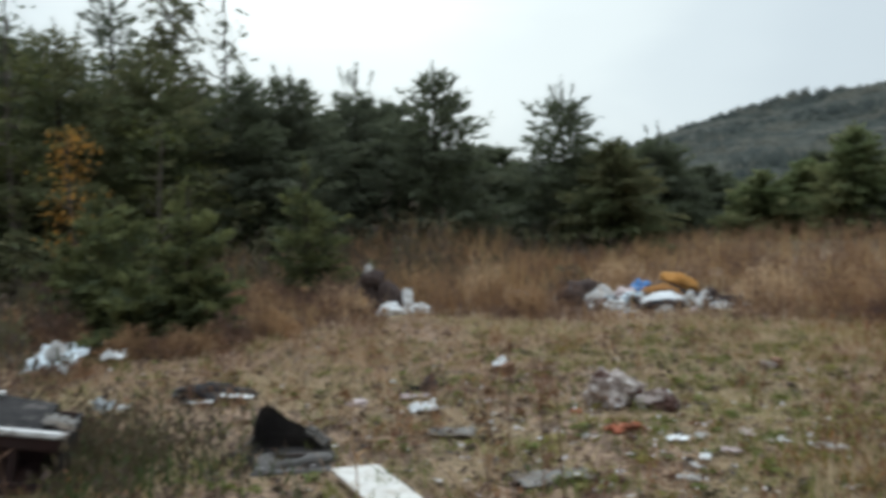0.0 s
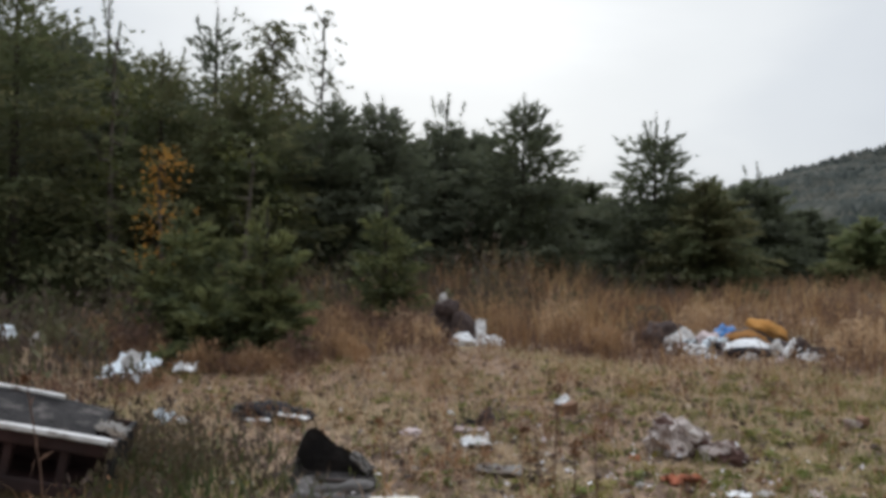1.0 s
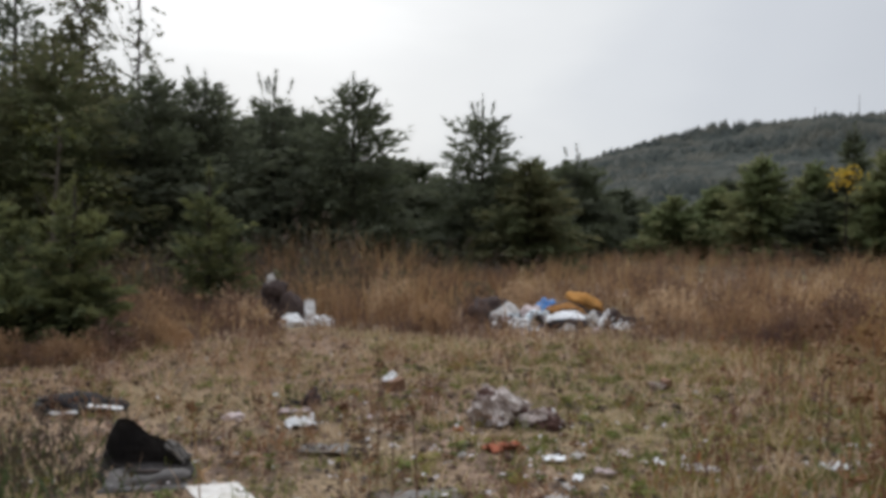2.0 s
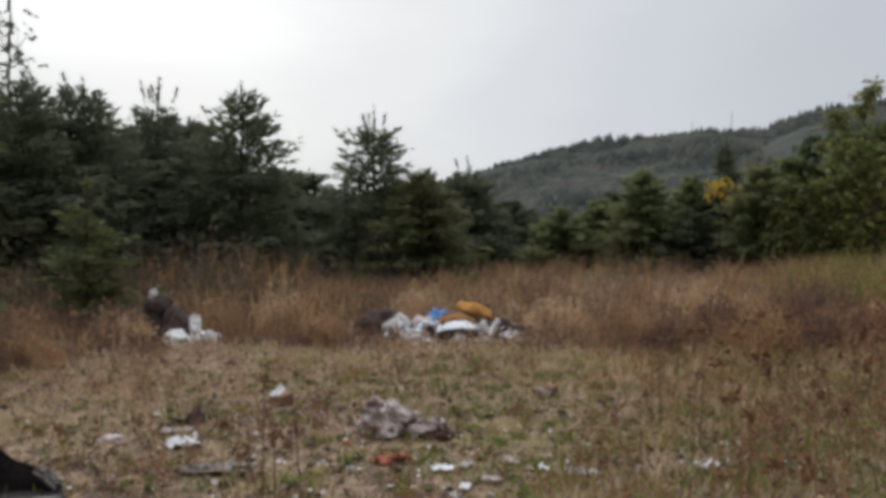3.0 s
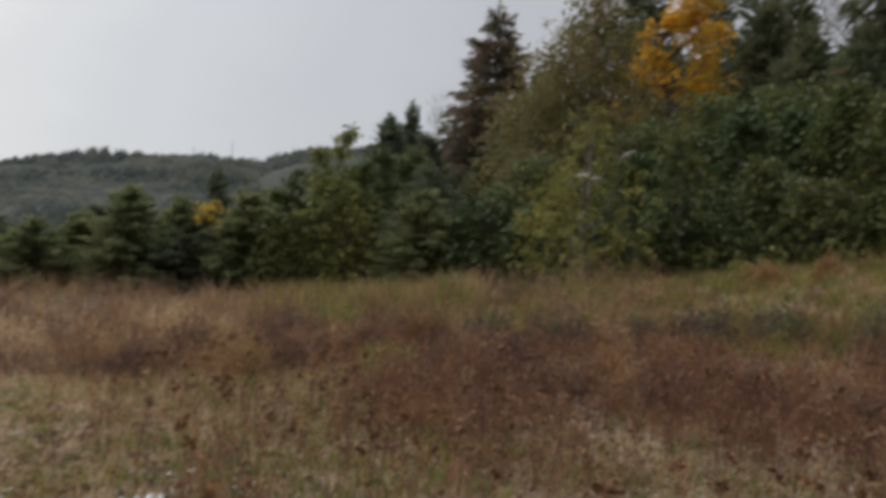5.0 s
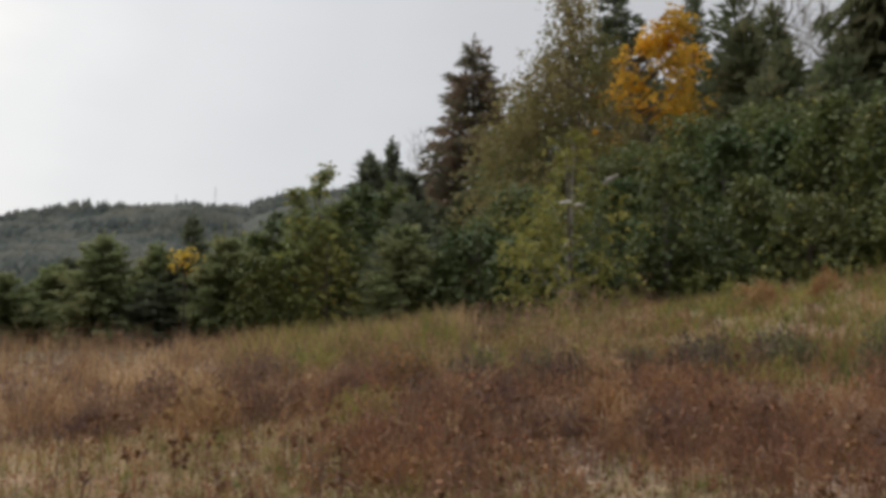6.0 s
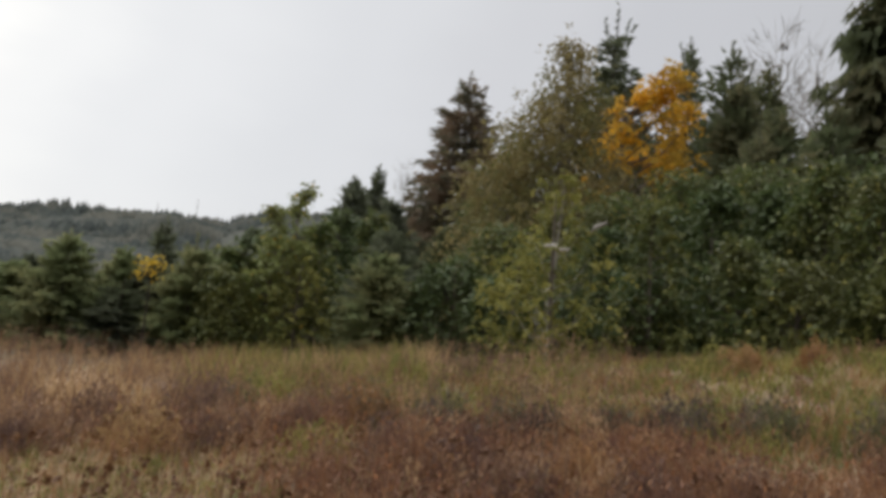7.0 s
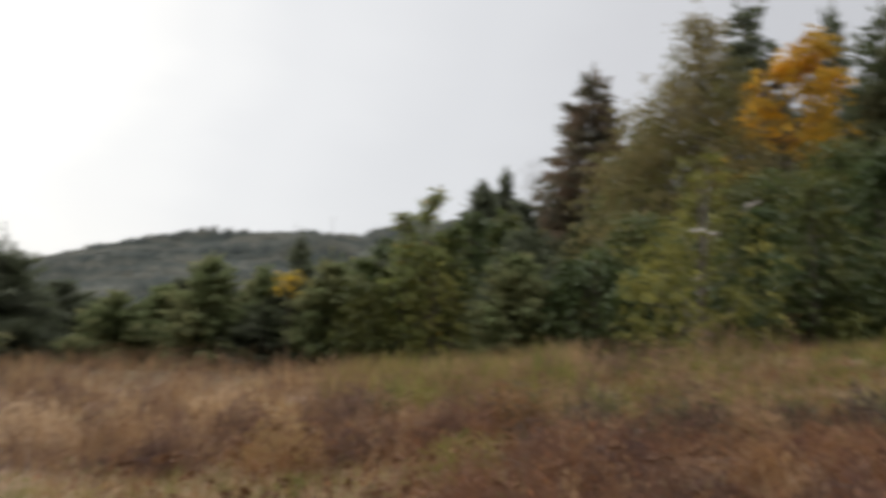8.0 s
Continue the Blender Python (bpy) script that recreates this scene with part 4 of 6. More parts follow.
def console_cabinet():
    """A wrecked console, its front towards the clearing."""
    c = new("console_cabinet")
    c.matrix_basis = pose(-2.46, 4.68, 0.06, 2, 10.5, 10)
    tagged(c, "wrecked dark wooden console cabinet with worn white trim in weeds", "cabinet")
    length, depth, height = 1.25, 0.5, 0.37
    part("back_panel", box_bm(length, 0.02, height, 0.004, (0, depth / 2 - 0.01, height / 2)), M_CASE, c)
    part("side_panel", box_bm(0.03, depth, height, 0.006, (length / 2 - 0.015, 0, height / 2), 0.003), M_BLACK, c, "black side panel")
    part("side_panel", box_bm(0.03, depth, height, 0.006, (-length / 2 + 0.015, 0, height / 2), 0.003), M_CASE, c)
    part("base_panel", box_bm(length - 0.06, depth, 0.03, 0.004, (0, 0, 0.035)), M_CASE, c)
    for sx in (-0.28, 0.06, 0.36):
        part("divider", box_bm(0.05, 0.06, height - 0.05, 0.01, (sx, -depth / 2 + 0.05, height / 2), 0.008, 3), M_CASE, c)
    part("front_rail", box_bm(length - 0.06, 0.03, 0.085, 0.012, (0, -depth / 2 + 0.016, height - 0.05), 0.005, 5, 2), M_CASE, c, "torn reddish-brown front rail")
    part("bottom_rail", box_bm(length - 0.06, 0.03, 0.07, 0.012, (0, -depth / 2 + 0.016, 0.06), 0.005, 6, 2), M_CASE, c)
    part("trim", box_bm(length + 0.01, 0.045, 0.034, 0.012, (0, -depth / 2 - 0.002, height + 0.006), 0.003, 1, 3), M_TRIM, c, "worn white trim strip")
    bm = bmesh.new()
    prof = [(-depth / 2 + 0.05, height + 0.0), (-depth / 2 + 0.05, height + 0.03), (-depth / 2 + 0.16, height + 0.06), (depth / 2 - 0.05, height + 0.105), (depth / 2, height + 0.09), (depth / 2, height)]
    rows = []
    for k in range(9):
        u = k / 8
        drop = 0.05 * u * u
        rows.append([bm.verts.new((-length / 2 + u * (length - 0.14), py, pz - (drop if pz > height + 0.02 else 0) + 0.006 * noise.noise(Vector((u * 6, py * 5, 1))))) for py, pz in prof])
    for a, b in zip(rows, rows[1:]):
        for i in range(len(prof)):
            bm.faces.new((a[i], b[i], b[(i + 1) % len(prof)], a[(i + 1) % len(prof)]))
    bm.faces.new(rows[0])
    bm.faces.new(rows[-1][::-1])
    bmesh.ops.recalc_face_normals(bm, faces=bm.faces[:])
    lid = part("lid", bm, M_CASE_TOP, c, "buckled dark grey lid panel")
    part("lid_edge", box_bm(0.8, 0.03, 0.022, 0.006, (-0.2, 0.16, height + 0.1), 0.006, 2, 3), M_TRIM, lid, "pale strip along the lid's edge")
    torn = part("torn_end", sheet_bm(0.17, 0.24, 3, 0.02, 0.008), M_SLATE, lid, "crumpled pale grey end of the lid")
    torn.matrix_basis = pose(length / 2 - 0.08, -0.02, height + 0.012, 0, 14, 6)


def plastic_shell():
    """Open cup-like moulding with one tall corner, its dark inside towards the clearing."""
    t = new("plastic_shell")
    t.matrix_basis = pose(-0.585, 4.93, float(ground_z(-0.6, 5.0)) - 0.01, 0, 0, -8) @ Matrix.Scale(1.02, 4)
    tagged(t, "broken dark plastic seat shell lying open in grass", "seat shell")
    n, m = 40, 9
    ha = np.array([-180, -140, -100, -60, -20, 20, 60, 100, 125, 150, 180.0])
    hh = np.array([0.19, 0.10, 0.07, 0.065, 0.07, 0.095, 0.125, 0.185, 0.27, 0.30, 0.19])
    for nm, inset, material, lab in (("outer_shell", 0.0, M_GREY_PLASTIC, "weathered grey outside"), ("inner_lining", 0.014, M_INNER, "torn black lining")):
        bm = bmesh.new()
        rows = []
        for j in range(m):
            k = j / (m - 1)
            row = []
            for i in range(n):
                a = -180 + 360 * i / n
                top = float(np.interp(a, ha, hh)) * (1 - 0.02 * (inset > 0))
                flare = 0.86 + 0.2 * (1 - k) ** 2 - inset / 0.25
                x, y = 0.27 * flare * math.cos(radians(a)), 0.19 * flare * math.sin(radians(a)) + 0.05 * k * top
                row.append(bm.verts.new((x, y, 0.01 + inset + k * top + 0.008 * noise.noise(Vector((x * 8, y * 8, k * 3))))))
            rows.append(row)
        for a, b in zip(rows, rows[1:]):
            for i in range(n):
                q = (a[i], a[(i + 1) % n], b[(i + 1) % n], b[i])
                bm.faces.new(q if inset == 0 else q[::-1])
        bm.faces.new(rows[0][::-1] if inset == 0 else rows[0])
        bmesh.ops.solidify(bm, geom=bm.faces[:], thickness=0.006 if inset == 0 else 0.003)
        part(nm, bm, material, t, lab, True)
    flap = part("flap", sheet_bm(0.17, 0.06, 4, 0.03, 0.006), M_SLATE, t, "pale torn flap")
    flap.matrix_basis = pose(0.15, 0.06, 0.135, 35, 30, -24)
    skirt = part("skirt", sheet_bm(0.46, 0.2, 9, 0.03, 0.008), M_GREY_PLASTIC, t, "light grey front skirt")
    skirt.matrix_basis = pose(0.05, -0.2, 0.02, 38, 0, 8)
    tail = part("strap", box_bm(0.26, 0.03, 0.012, 0.004, (0, 0, 0), 0.008, 2, 3), M_GREY_PLASTIC, t, "bent grey strap")
    tail.matrix_basis = pose(-0.31, -0.03, 0.075, 0, -40, 8)


def pale_board():
    b = new("board")
    b.matrix_basis = pose(-0.04, 4.24, float(ground_z(0, 4.2)) + 0.035, 2, 5, 24)
    tagged(b, "pale flaking chipboard offcut lying in grass", "board")
    part("face", box_bm(0.285, 0.76, 0.006, 0.001, (0, 0, 0.012), 0.003, 4, 6), M_BOARD, b, "pale flaking face")
    part("core", box_bm(0.29, 0.765, 0.018, 0.002, (0, 0, 0), 0.003, 4, 6), M_BOARD_EDGE, b, "raw brown edge")


def rubber_mat():
    t = new("rubber_mat")
    t.matrix_basis = pose(-1.42, 6.75, float(ground_z(-1.4, 6.7)), 0, 0, -12)
    tagged(t, "curled black rubber mat with pale torn edges", "mat")
    part("mat", lump_bm(0.56, 0.36, 0.12, 7, 0.35, 0.12, 4), M_BLACK, t, "", True)
    e = part("edge_strip", box_bm(0.27, 0.05, 0.016, 0.006, (0, 0, 0), 0.008, 1, 3), M_TRIM, t, "pale torn edge")
    e.matrix_basis = pose(0.26, -0.14, 0.06, 8, 5, 4)
    e = part("edge_strip", box_bm(0.24, 0.04, 0.02, 0.006, (0, 0, 0), 0.01, 6, 3), M_WHITE, t, "pale torn edge")
    e.matrix_basis = pose(-0.02, -0.22, 0.025, 0, -4, -8)
    g = part("fold", sheet_bm(0.2, 0.14, 12, 0.04, 0.01), M_GREY_PLASTIC, t, "grey curled fold")
    g.matrix_basis = pose(-0.2, -0.06, 0.06, 10, 5, 10)


def small_box(name, x, y, sx, sy, sz, rz, material, label, flap=None):
    t = new(name)
    t.matrix_basis = pose(x, y, float(ground_z(x, y)) - 0.008, 3, -4, rz)
    tagged(t, label, "box")
    part("body", box_bm(sx, sy, sz, 0.008, (0, 0, sz / 2), 0.014, 3, 2), material, t)
    if flap:
        f = part("flap", sheet_bm(sx * 0.9, sy * 0.5, 5, 0.03, 0.006, 8), flap, t, "white torn flap")
        f.matrix_basis = pose(-0.02, 0.03, sz + 0.002, 30, -16, 10)
    return t


console_cabinet()
plastic_shell()
pale_board()
rubber_mat()
small_box("torn_box", 1.05, 7.15, 0.16, 0.14, 0.11, 25, M_CARD, "soaked brown carton with a white torn top", M_WHITE)
small_box("torn_box", 2.09, 5.86, 0.09, 0.13, 0.09, -30, M_CARD, "small soaked brown carton beside the foam", M_WHITE)
chunk("foam_lump", 1.76, 5.96, 0.56, 0.34, 0.25, M_FOAM, "torn lump of pinkish-grey foam on the grass", "foam", 12, 20, 0, 0.11)
chunk("foam_scrap", 1.96, 5.86, 0.42, 0.22, 0.13, M_FOAM, "low torn scrap of pinkish-grey foam", "foam", 15, -15, 0, 0.08)
chunk("foam_scrap", 3.37, 6.9, 0.2, 0.15, 0.1, M_FOAM, "small torn chunk of pinkish foam in grass", "foam", 18, 40, 0, 0.025)
small_box("torn_box", 3.46, 6.93, 0.07, 0.08, 0.11, 20, M_CARD, "small upright brown carton scrap in grass")
lump("paper_lump", -0.22, 6.25, 0.15, 0.11, 0.06, M_PINK, "crumpled pinkish paper on dry grass", "litter", 3, 10)
sheet("paper_sheet", 0.26, 5.8, 0.2, 0.14, 0.05, M_WHITE, "crumpled white paper on dry grass", "litter", 4, 15)
# black lump put in for the dark shade beside the crumpled paper
lump("dark_scrap", 0.34, 5.74, 0.09, 0.07, 0.04, M_BLACK, "small black lump standing in for the paper's shade", "litter", 6)
lump("dark_scrap", 0.36, 6.5, 0.12, 0.1, 0.11, M_DARK_BROWN, "dark brown clod standing on dry grass", "litter", 9, 0, 0, 0.5, 0.2)
sheet("paper_sheet", 0.22, 6.28, 0.22, 0.08, 0.02, M_PINK, "flat pinkish card strip on dry grass", "litter", 11, -10)
sheet("black_strip", 0.2, 6.45, 0.2, 0.05, 0.03, M_BLACK, "torn black plastic strip on dry grass", "litter", 14, 12)
sheet("grey_panel", 0.42, 5.25, 0.3, 0.18, 0.012, M_SLATE, "flat grey fibreboard scrap half in grass", "board", 13, -12)
sheet("grey_panel", 0.9, 4.35, 0.42, 0.22, 0.02, M_SLATE, "flat grey fibreboard scrap half in grass", "board", 17, 8)
sheet("orange_cloth", 1.54, 5.17, 0.25, 0.16, 0.04, M_ORANGE, "crumpled orange-red cloth scrap on grass", "cloth", 6, 18)
lump("orange_scrap", 1.36, 5.72, 0.07, 0.06, 0.05, M_ORANGE, "small orange-red cloth scrap on grass", "cloth", 4)
sheet("plastic_sheet", -3.2, 8.15, 0.52, 0.42, 0.08, M_WHITE_BLUE, "crumpled bluish-white plastic sheet in weeds", "plastic sheet", 22, -16, 0.13, 22)
lump("plastic_lump", -3.24, 8.25, 0.2, 0.16, 0.17, M_GREY_BAG, "grey crumpled plastic in the white sheet", "plastic bag", 5, 0, 0.12)
lump("plastic_bag", -2.98, 9.3, 0.3, 0.22, 0.17, M_WHITE_BLUE, "crumpled pale plastic bag in weeds", "plastic bag", 12, 0, 0.06)
lump("plastic_bag", -3.2, 9.1, 0.24, 0.2, 0.13, M_GREY_BAG, "crumpled grey plastic bag in weeds", "plastic bag", 13, 30, 0.04)
sheet("plastic_sheet", -2.72, 8.35, 0.22, 0.16, 0.08, M_WHITE, "crumpled white plastic scrap in weeds", "plastic sheet", 24, 15, 0.08)
lump("plastic_bag", -5.65, 10.1, 0.3, 0.2, 0.18, M_WHITE_BLUE, "crumpled white plastic bag in weeds", "plastic bag", 15, 0, 0.1)
lump("plastic_bag", -5.15, 10.0, 0.24, 0.2, 0.14, M_GREY_BAG, "crumpled grey plastic bag in weeds", "plastic bag", 16, 0, 0.08)
lump("plastic_bag", -2.36, 10.2, 0.28, 0.18, 0.16, M_GREY_BAG, "grey plastic bag under the young firs", "plastic bag", 18, 0, 0.05)
sheet("plastic_sheet", -2.13, 6.2, 0.1, 0.12, 0.07, M_WHITE_BLUE, "small bluish-white film scrap in weeds", "litter", 27, 60, 0.08, 30)
sheet("plastic_sheet", -1.96, 6.2, 0.09, 0.08, 0.05, M_WHITE, "small white film scrap in weeds", "litter", 28, 10, 0.06)
# paper and film scraps strewn over the grass
SCRAPS = ((1.81, 4.92, 0.14), (1.98, 4.99, 0.12), (2.3, 5.0, 0.13), (2.4, 4.72, 0.08), (2.58, 4.55, 0.2), (2.98, 4.58, 0.09), (1.83, 4.53, 0.1), (1.73, 4.4, 0.09), (2.02, 4.6, 0.12), (3.84, 4.93, 0.06), (1.25, 5.0, 0.05), (0.75, 6.0, 0.06), (0.05, 6.9, 0.06), (1.6, 4.2, 0.12))
for i, (sx, sy, sw) in enumerate(SCRAPS):
    sheet("paper_scrap", sx, sy, sw, sw * 0.55, 0.02, (M_WHITE, M_GREY_BAG, M_PINK)[i % 3], ("small dirty white paper scrap in grass", "small grey-white film scrap in grass", "small pinkish paper scrap in grass")[i % 3], "litter", 30 + i, 40 * i, 0.025, 0, "paper scraps in the grass")
sheet("plastic_sheet", 3.45, 4.55, 0.17, 0.09, 0.035, M_WHITE, "bright white crushed plastic in grass", "litter", 51, 10, 0.03)
# rubbish heap at the edge of the weeds
HEAP = "rubbish heap by the weeds"
lump("rubbish_bag", 2.98, 12.0, 0.6, 0.42, 0.37, M_DARK_BROWN, "flattened dark brown rubbish bag in the heap", "rubbish bag", 1, 0, 0, 0.3, 0.14, HEAP)
lump("rubbish_bag", 3.2, 11.75, 0.44, 0.34, 0.26, M_GREY_BAG, "stuffed grey-white rubbish bag in the heap", "rubbish bag", 2, 0, 0, 0.22, 0.14, HEAP)
lump("rubbish_bag", 3.55, 11.75, 0.40, 0.34, 0.27, M_PINK, "burst pinkish-white rubbish bag in the heap", "rubbish bag", 3, 30, 0, 0.35, 0.16, HEAP)
lump("blue_bag", 3.84, 11.9, 0.4, 0.3, 0.36, M_BLUE, "bright blue plastic bag in the heap", "rubbish bag", 4, 30, 0, 0.22, 0.12, HEAP)
top_cushion = lump("cushion", 4.34, 11.75, 0.54, 0.28, 0.16, M_YELLOW, "mustard-yellow cushion on top of the heap", "cushion", 5, -22, 0.25, 0.26, 0.12, HEAP, 8)
top_cushion.matrix_basis = top_cushion.matrix_basis @ pose(0, 0, 0, 0, 19, 0)
lump("cushion", 4.0, 11.5, 0.52, 0.32, 0.15, M_RUSTY_CUSHION, "brownish mustard cushion slumped in the heap", "cushion", 6, -20, 0.15, 0.26, 0.12, HEAP, 12)
lump("dark_bag", 4.1, 11.7, 0.8, 0.5, 0.29, M_BLACK, "black lump under the cushions", "rubbish bag", 7, 0, 0, 0.25, 0.12, HEAP)
drape = new("plastic_sheet", bm_mesh("plastic_sheet", arch_bm(0.64, 0.2, 0.12, 8), M_WHITE))
drape.matrix_basis = pose(3.9, 11.1, float(ground_z(3.9, 11.1)) + 0.06, 14, -5, 8)
tagged(drape, "arched bright white plastic sheet draped in the heap", "plastic sheet", HEAP)
# black lump that fills the hollow under the arched sheet
lump("dark_bag", 3.9, 11.05, 0.66, 0.3, 0.14, M_BLACK, "black lump filling the hollow under the white sheet", "rubbish bag", 17, 10, 0, 0.25, 0.12, HEAP)
lump("rubbish_bag", 4.24, 10.98, 0.16, 0.15, 0.2, M_GREY_BAG, "small cloudy grey bag in the heap", "rubbish bag", 9, 0, 0, 0.25, 0.1, HEAP)
leaning = lump("white_bottle", 4.30, 10.86, 0.1, 0.1, 0.27, M_WHITE, "white plastic bottle leaning in the heap", "bottle", 10, 0, 0.02, 0.08, 0.02, HEAP, 0)
leaning.matrix_basis = leaning.matrix_basis @ pose(0, 0, 0, 0, 26, 0)
lump("plastic_bag", 3.25, 11.3, 0.34, 0.2, 0.14, M_WHITE, "dirty white plastic bag before the heap", "plastic bag", 11, 0, 0, 0.4, 0.16, HEAP)
lump("plastic_bag", 3.8, 10.72, 0.2, 0.14, 0.1, M_GREY_BAG, "small grey plastic bag before the heap", "plastic bag", 12, 0, 0, 0.4, 0.16, HEAP)
lump("paper_lump", 4.46, 10.75, 0.16, 0.1, 0.07, M_WHITE, "white paper lump beside the heap", "litter", 13, 0, 0, 0.4, 0.16, HEAP)
lump("dark_bag", 4.62, 11.2, 0.3, 0.26, 0.22, M_DARK_BROWN, "dark brown cloth bundle beside the heap", "rubbish bag", 14, 0, 0, 0.4, 0.16, HEAP)
lump("plastic_bag", 3.45, 11.45, 0.3, 0.2, 0.17, M_WHITE_BLUE, "bluish-white plastic bag in the heap", "plastic bag", 15, 40, 0, 0.4, 0.16, HEAP)
lump("plastic_bag", 3.6, 11.3, 0.2, 0.18, 0.13, M_PINK, "pinkish plastic bag in the heap", "plastic bag", 16, 70, 0, 0.4, 0.16, HEAP)
for i, (bx, by, bs) in enumerate(((3.35, 11.5, 0.24), (3.72, 11.35, 0.26), (4.12, 11.2, 0.24), (4.45, 11.0, 0.16), (3.05, 11.55, 0.2))):
    lump("dark_scrap", bx, by, bs, bs * 0.8, bs * 0.55, M_DARK_BROWN, "dark brown lump wedged in the heap", "cloth", 70 + i, 50 * i, 0, 0.45, 0.2, HEAP)
for i, (bx, by, bs) in enumerate(((4.75, 11.0, 0.16), (4.9, 11.25, 0.14), (5.05, 11.0, 0.1), (4.62, 10.7, 0.12), (4.95, 10.85, 0.08), (3.35, 10.95, 0.12), (2.95, 11.35, 0.16), (4.15, 10.6, 0.1))):
    lump("plastic_scrap", bx, by, bs, bs * 0.8, bs * 0.6, (M_GREY_BAG, M_PINK, M_WHITE)[i % 3], ("grey film scrap strewn beside the heap", "pinkish cloth scrap strewn beside the heap", "white film scrap strewn beside the heap")[i % 3], "litter", 90 + i, 70 * i, 0, 0.45, 0.2, HEAP)
for i, (bx, by, bs) in enumerate(((4.85, 11.1, 0.3), (5.1, 11.2, 0.26), (4.55, 11.45, 0.34))):
    lump("dark_scrap", bx, by, bs, bs * 0.8, bs * 0.5, M_DARK_BROWN, "dark brown lump beside the heap", "litter", 110 + i, 40 * i, 0, 0.4, 0.2, HEAP)
# crumpled film and rags spilling over the heap's front
FILM = ((M_WHITE, "crumpled white film on the rubbish heap"), (M_PINK, "crumpled pinkish rag on the rubbish heap"), (M_BLACK, "crumpled black film on the rubbish heap"), (M_WHITE_BLUE, "crumpled bluish-white film on the rubbish heap"), (M_DARK_BROWN, "sodden dark brown rag on the rubbish heap"))
heap_rng = random.Random(19)
for i in range(26):
    k = (i + 0.5) / 26
    fx, fy = 3.05 + 1.55 * k + heap_rng.uniform(-0.06, 0.06), 11.62 - 0.62 * k + heap_rng.uniform(-0.22, 0.12)
    stain, words = FILM[i % 5]
    size = heap_rng.uniform(0.12, 0.24)
    sheet("film_scrap", fx, fy, size, size * 0.7, 0.06, stain, words, "litter", 130 + i, heap_rng.uniform(0, 180), max(0.03, 0.2 - 0.26 * abs(k - 0.4)) * heap_rng.uniform(0.4, 1.0), heap_rng.uniform(-15, 50), HEAP)
# second, smaller heap
HEAP2 = "small heap in the weeds"
lump("rubbish_bag", 0.1, 11.75, 0.36, 0.34, 0.42, M_DARK_BROWN, "full dark brown rubbish bag in weeds", "rubbish bag", 21, 0, 0, 0.22, 0.2, HEAP2)
lump("rubbish_bag", -0.2, 11.95, 0.4, 0.36, 0.46, M_DARK_BROWN, "dark brown rubbish bag under another", "rubbish bag", 22, 0, 0, 0.25, 0.2, HEAP2)
lump("rubbish_bag", -0.14, 11.92, 0.34, 0.28, 0.24, M_DARK_BROWN, "dark brown rubbish bag on top of the small heap", "rubbish bag", 23, 0, 0.38, 0.3, 0.2, HEAP2)
lump("plastic_bag", -0.21, 11.88, 0.11, 0.10, 0.12, M_GREY_BAG, "grey-white bag on top of the small heap", "plastic bag", 24, 0, 0.58, 0.3, 0.1, HEAP2)
lump("yellow_scrap", -0.27, 11.72, 0.08, 0.07, 0.2, M_YELLOW, "mustard cloth scrap in the small heap", "cloth", 25, 0, 0, 0.4, 0.2, HEAP2)
sheet("plastic_scrap", 0.34, 11.5, 0.15, 0.27, 0.02, M_WHITE, "upright white broken plastic panel in weeds", "plastic panel", 61, 8, 0.22, 78, HEAP2)
lump("white_lump", 0.1, 11.48, 0.34, 0.2, 0.16, M_WHITE, "white crumpled plastic under the panel", "plastic bag", 26, 0, 0, 0.35, 0.14, HEAP2)
lump("white_lump", 0.52, 11.46, 0.32, 0.18, 0.13, M_WHITE, "white crumpled plastic beside the panel", "plastic bag", 27, 0, 0, 0.35, 0.14, HEAP2)


def dock_stalk(x, y, h, seed):
    """One dead stalk with a rust-coloured head and a few twigs."""
    rng = np.random.default_rng(seed)
    t = thing("dock_stalk", x, y, float(ground_z(x, y)), "thin dead dock stalk with rust-brown seed head", "weed", "dock stalks in the clearing")
    lean = rng.normal(0, 0.05, 2)
    v, f = tube([(0, 0, -0.02), (lean[0] * 0.4, lean[1] * 0.4, h * 0.5), (lean[0], lean[1], h)], [0.005, 0.004, 0.003], 5)
    stem = part_mesh("stem", mesh_np("stem", v, f, M_BROWN), t)
    p = np.array([lean[0], lean[1], h]) + rng.normal(0, 0.011, (26, 3))
    v, f = kites(p, rng.normal(0, 1, (26, 3)), 0.023, 0.019, rng)
    part_mesh("seed_head", mesh_np("seed_head", v, f, M_HEAD), t, "rust-brown seed head")
    for k in rng.uniform(0.2, 0.9, 5):
        o = np.array([[lean[0] * k, lean[1] * k, h * k]])
        v, f = kites(o, rng.normal(0, 1, (1, 3)) + [0, 0, 0.8], 0.1, 0.018, rng, 0.2)
        part_mesh("dead_leaf", mesh_np("dead_leaf", v, f, M_BROWN), stem)


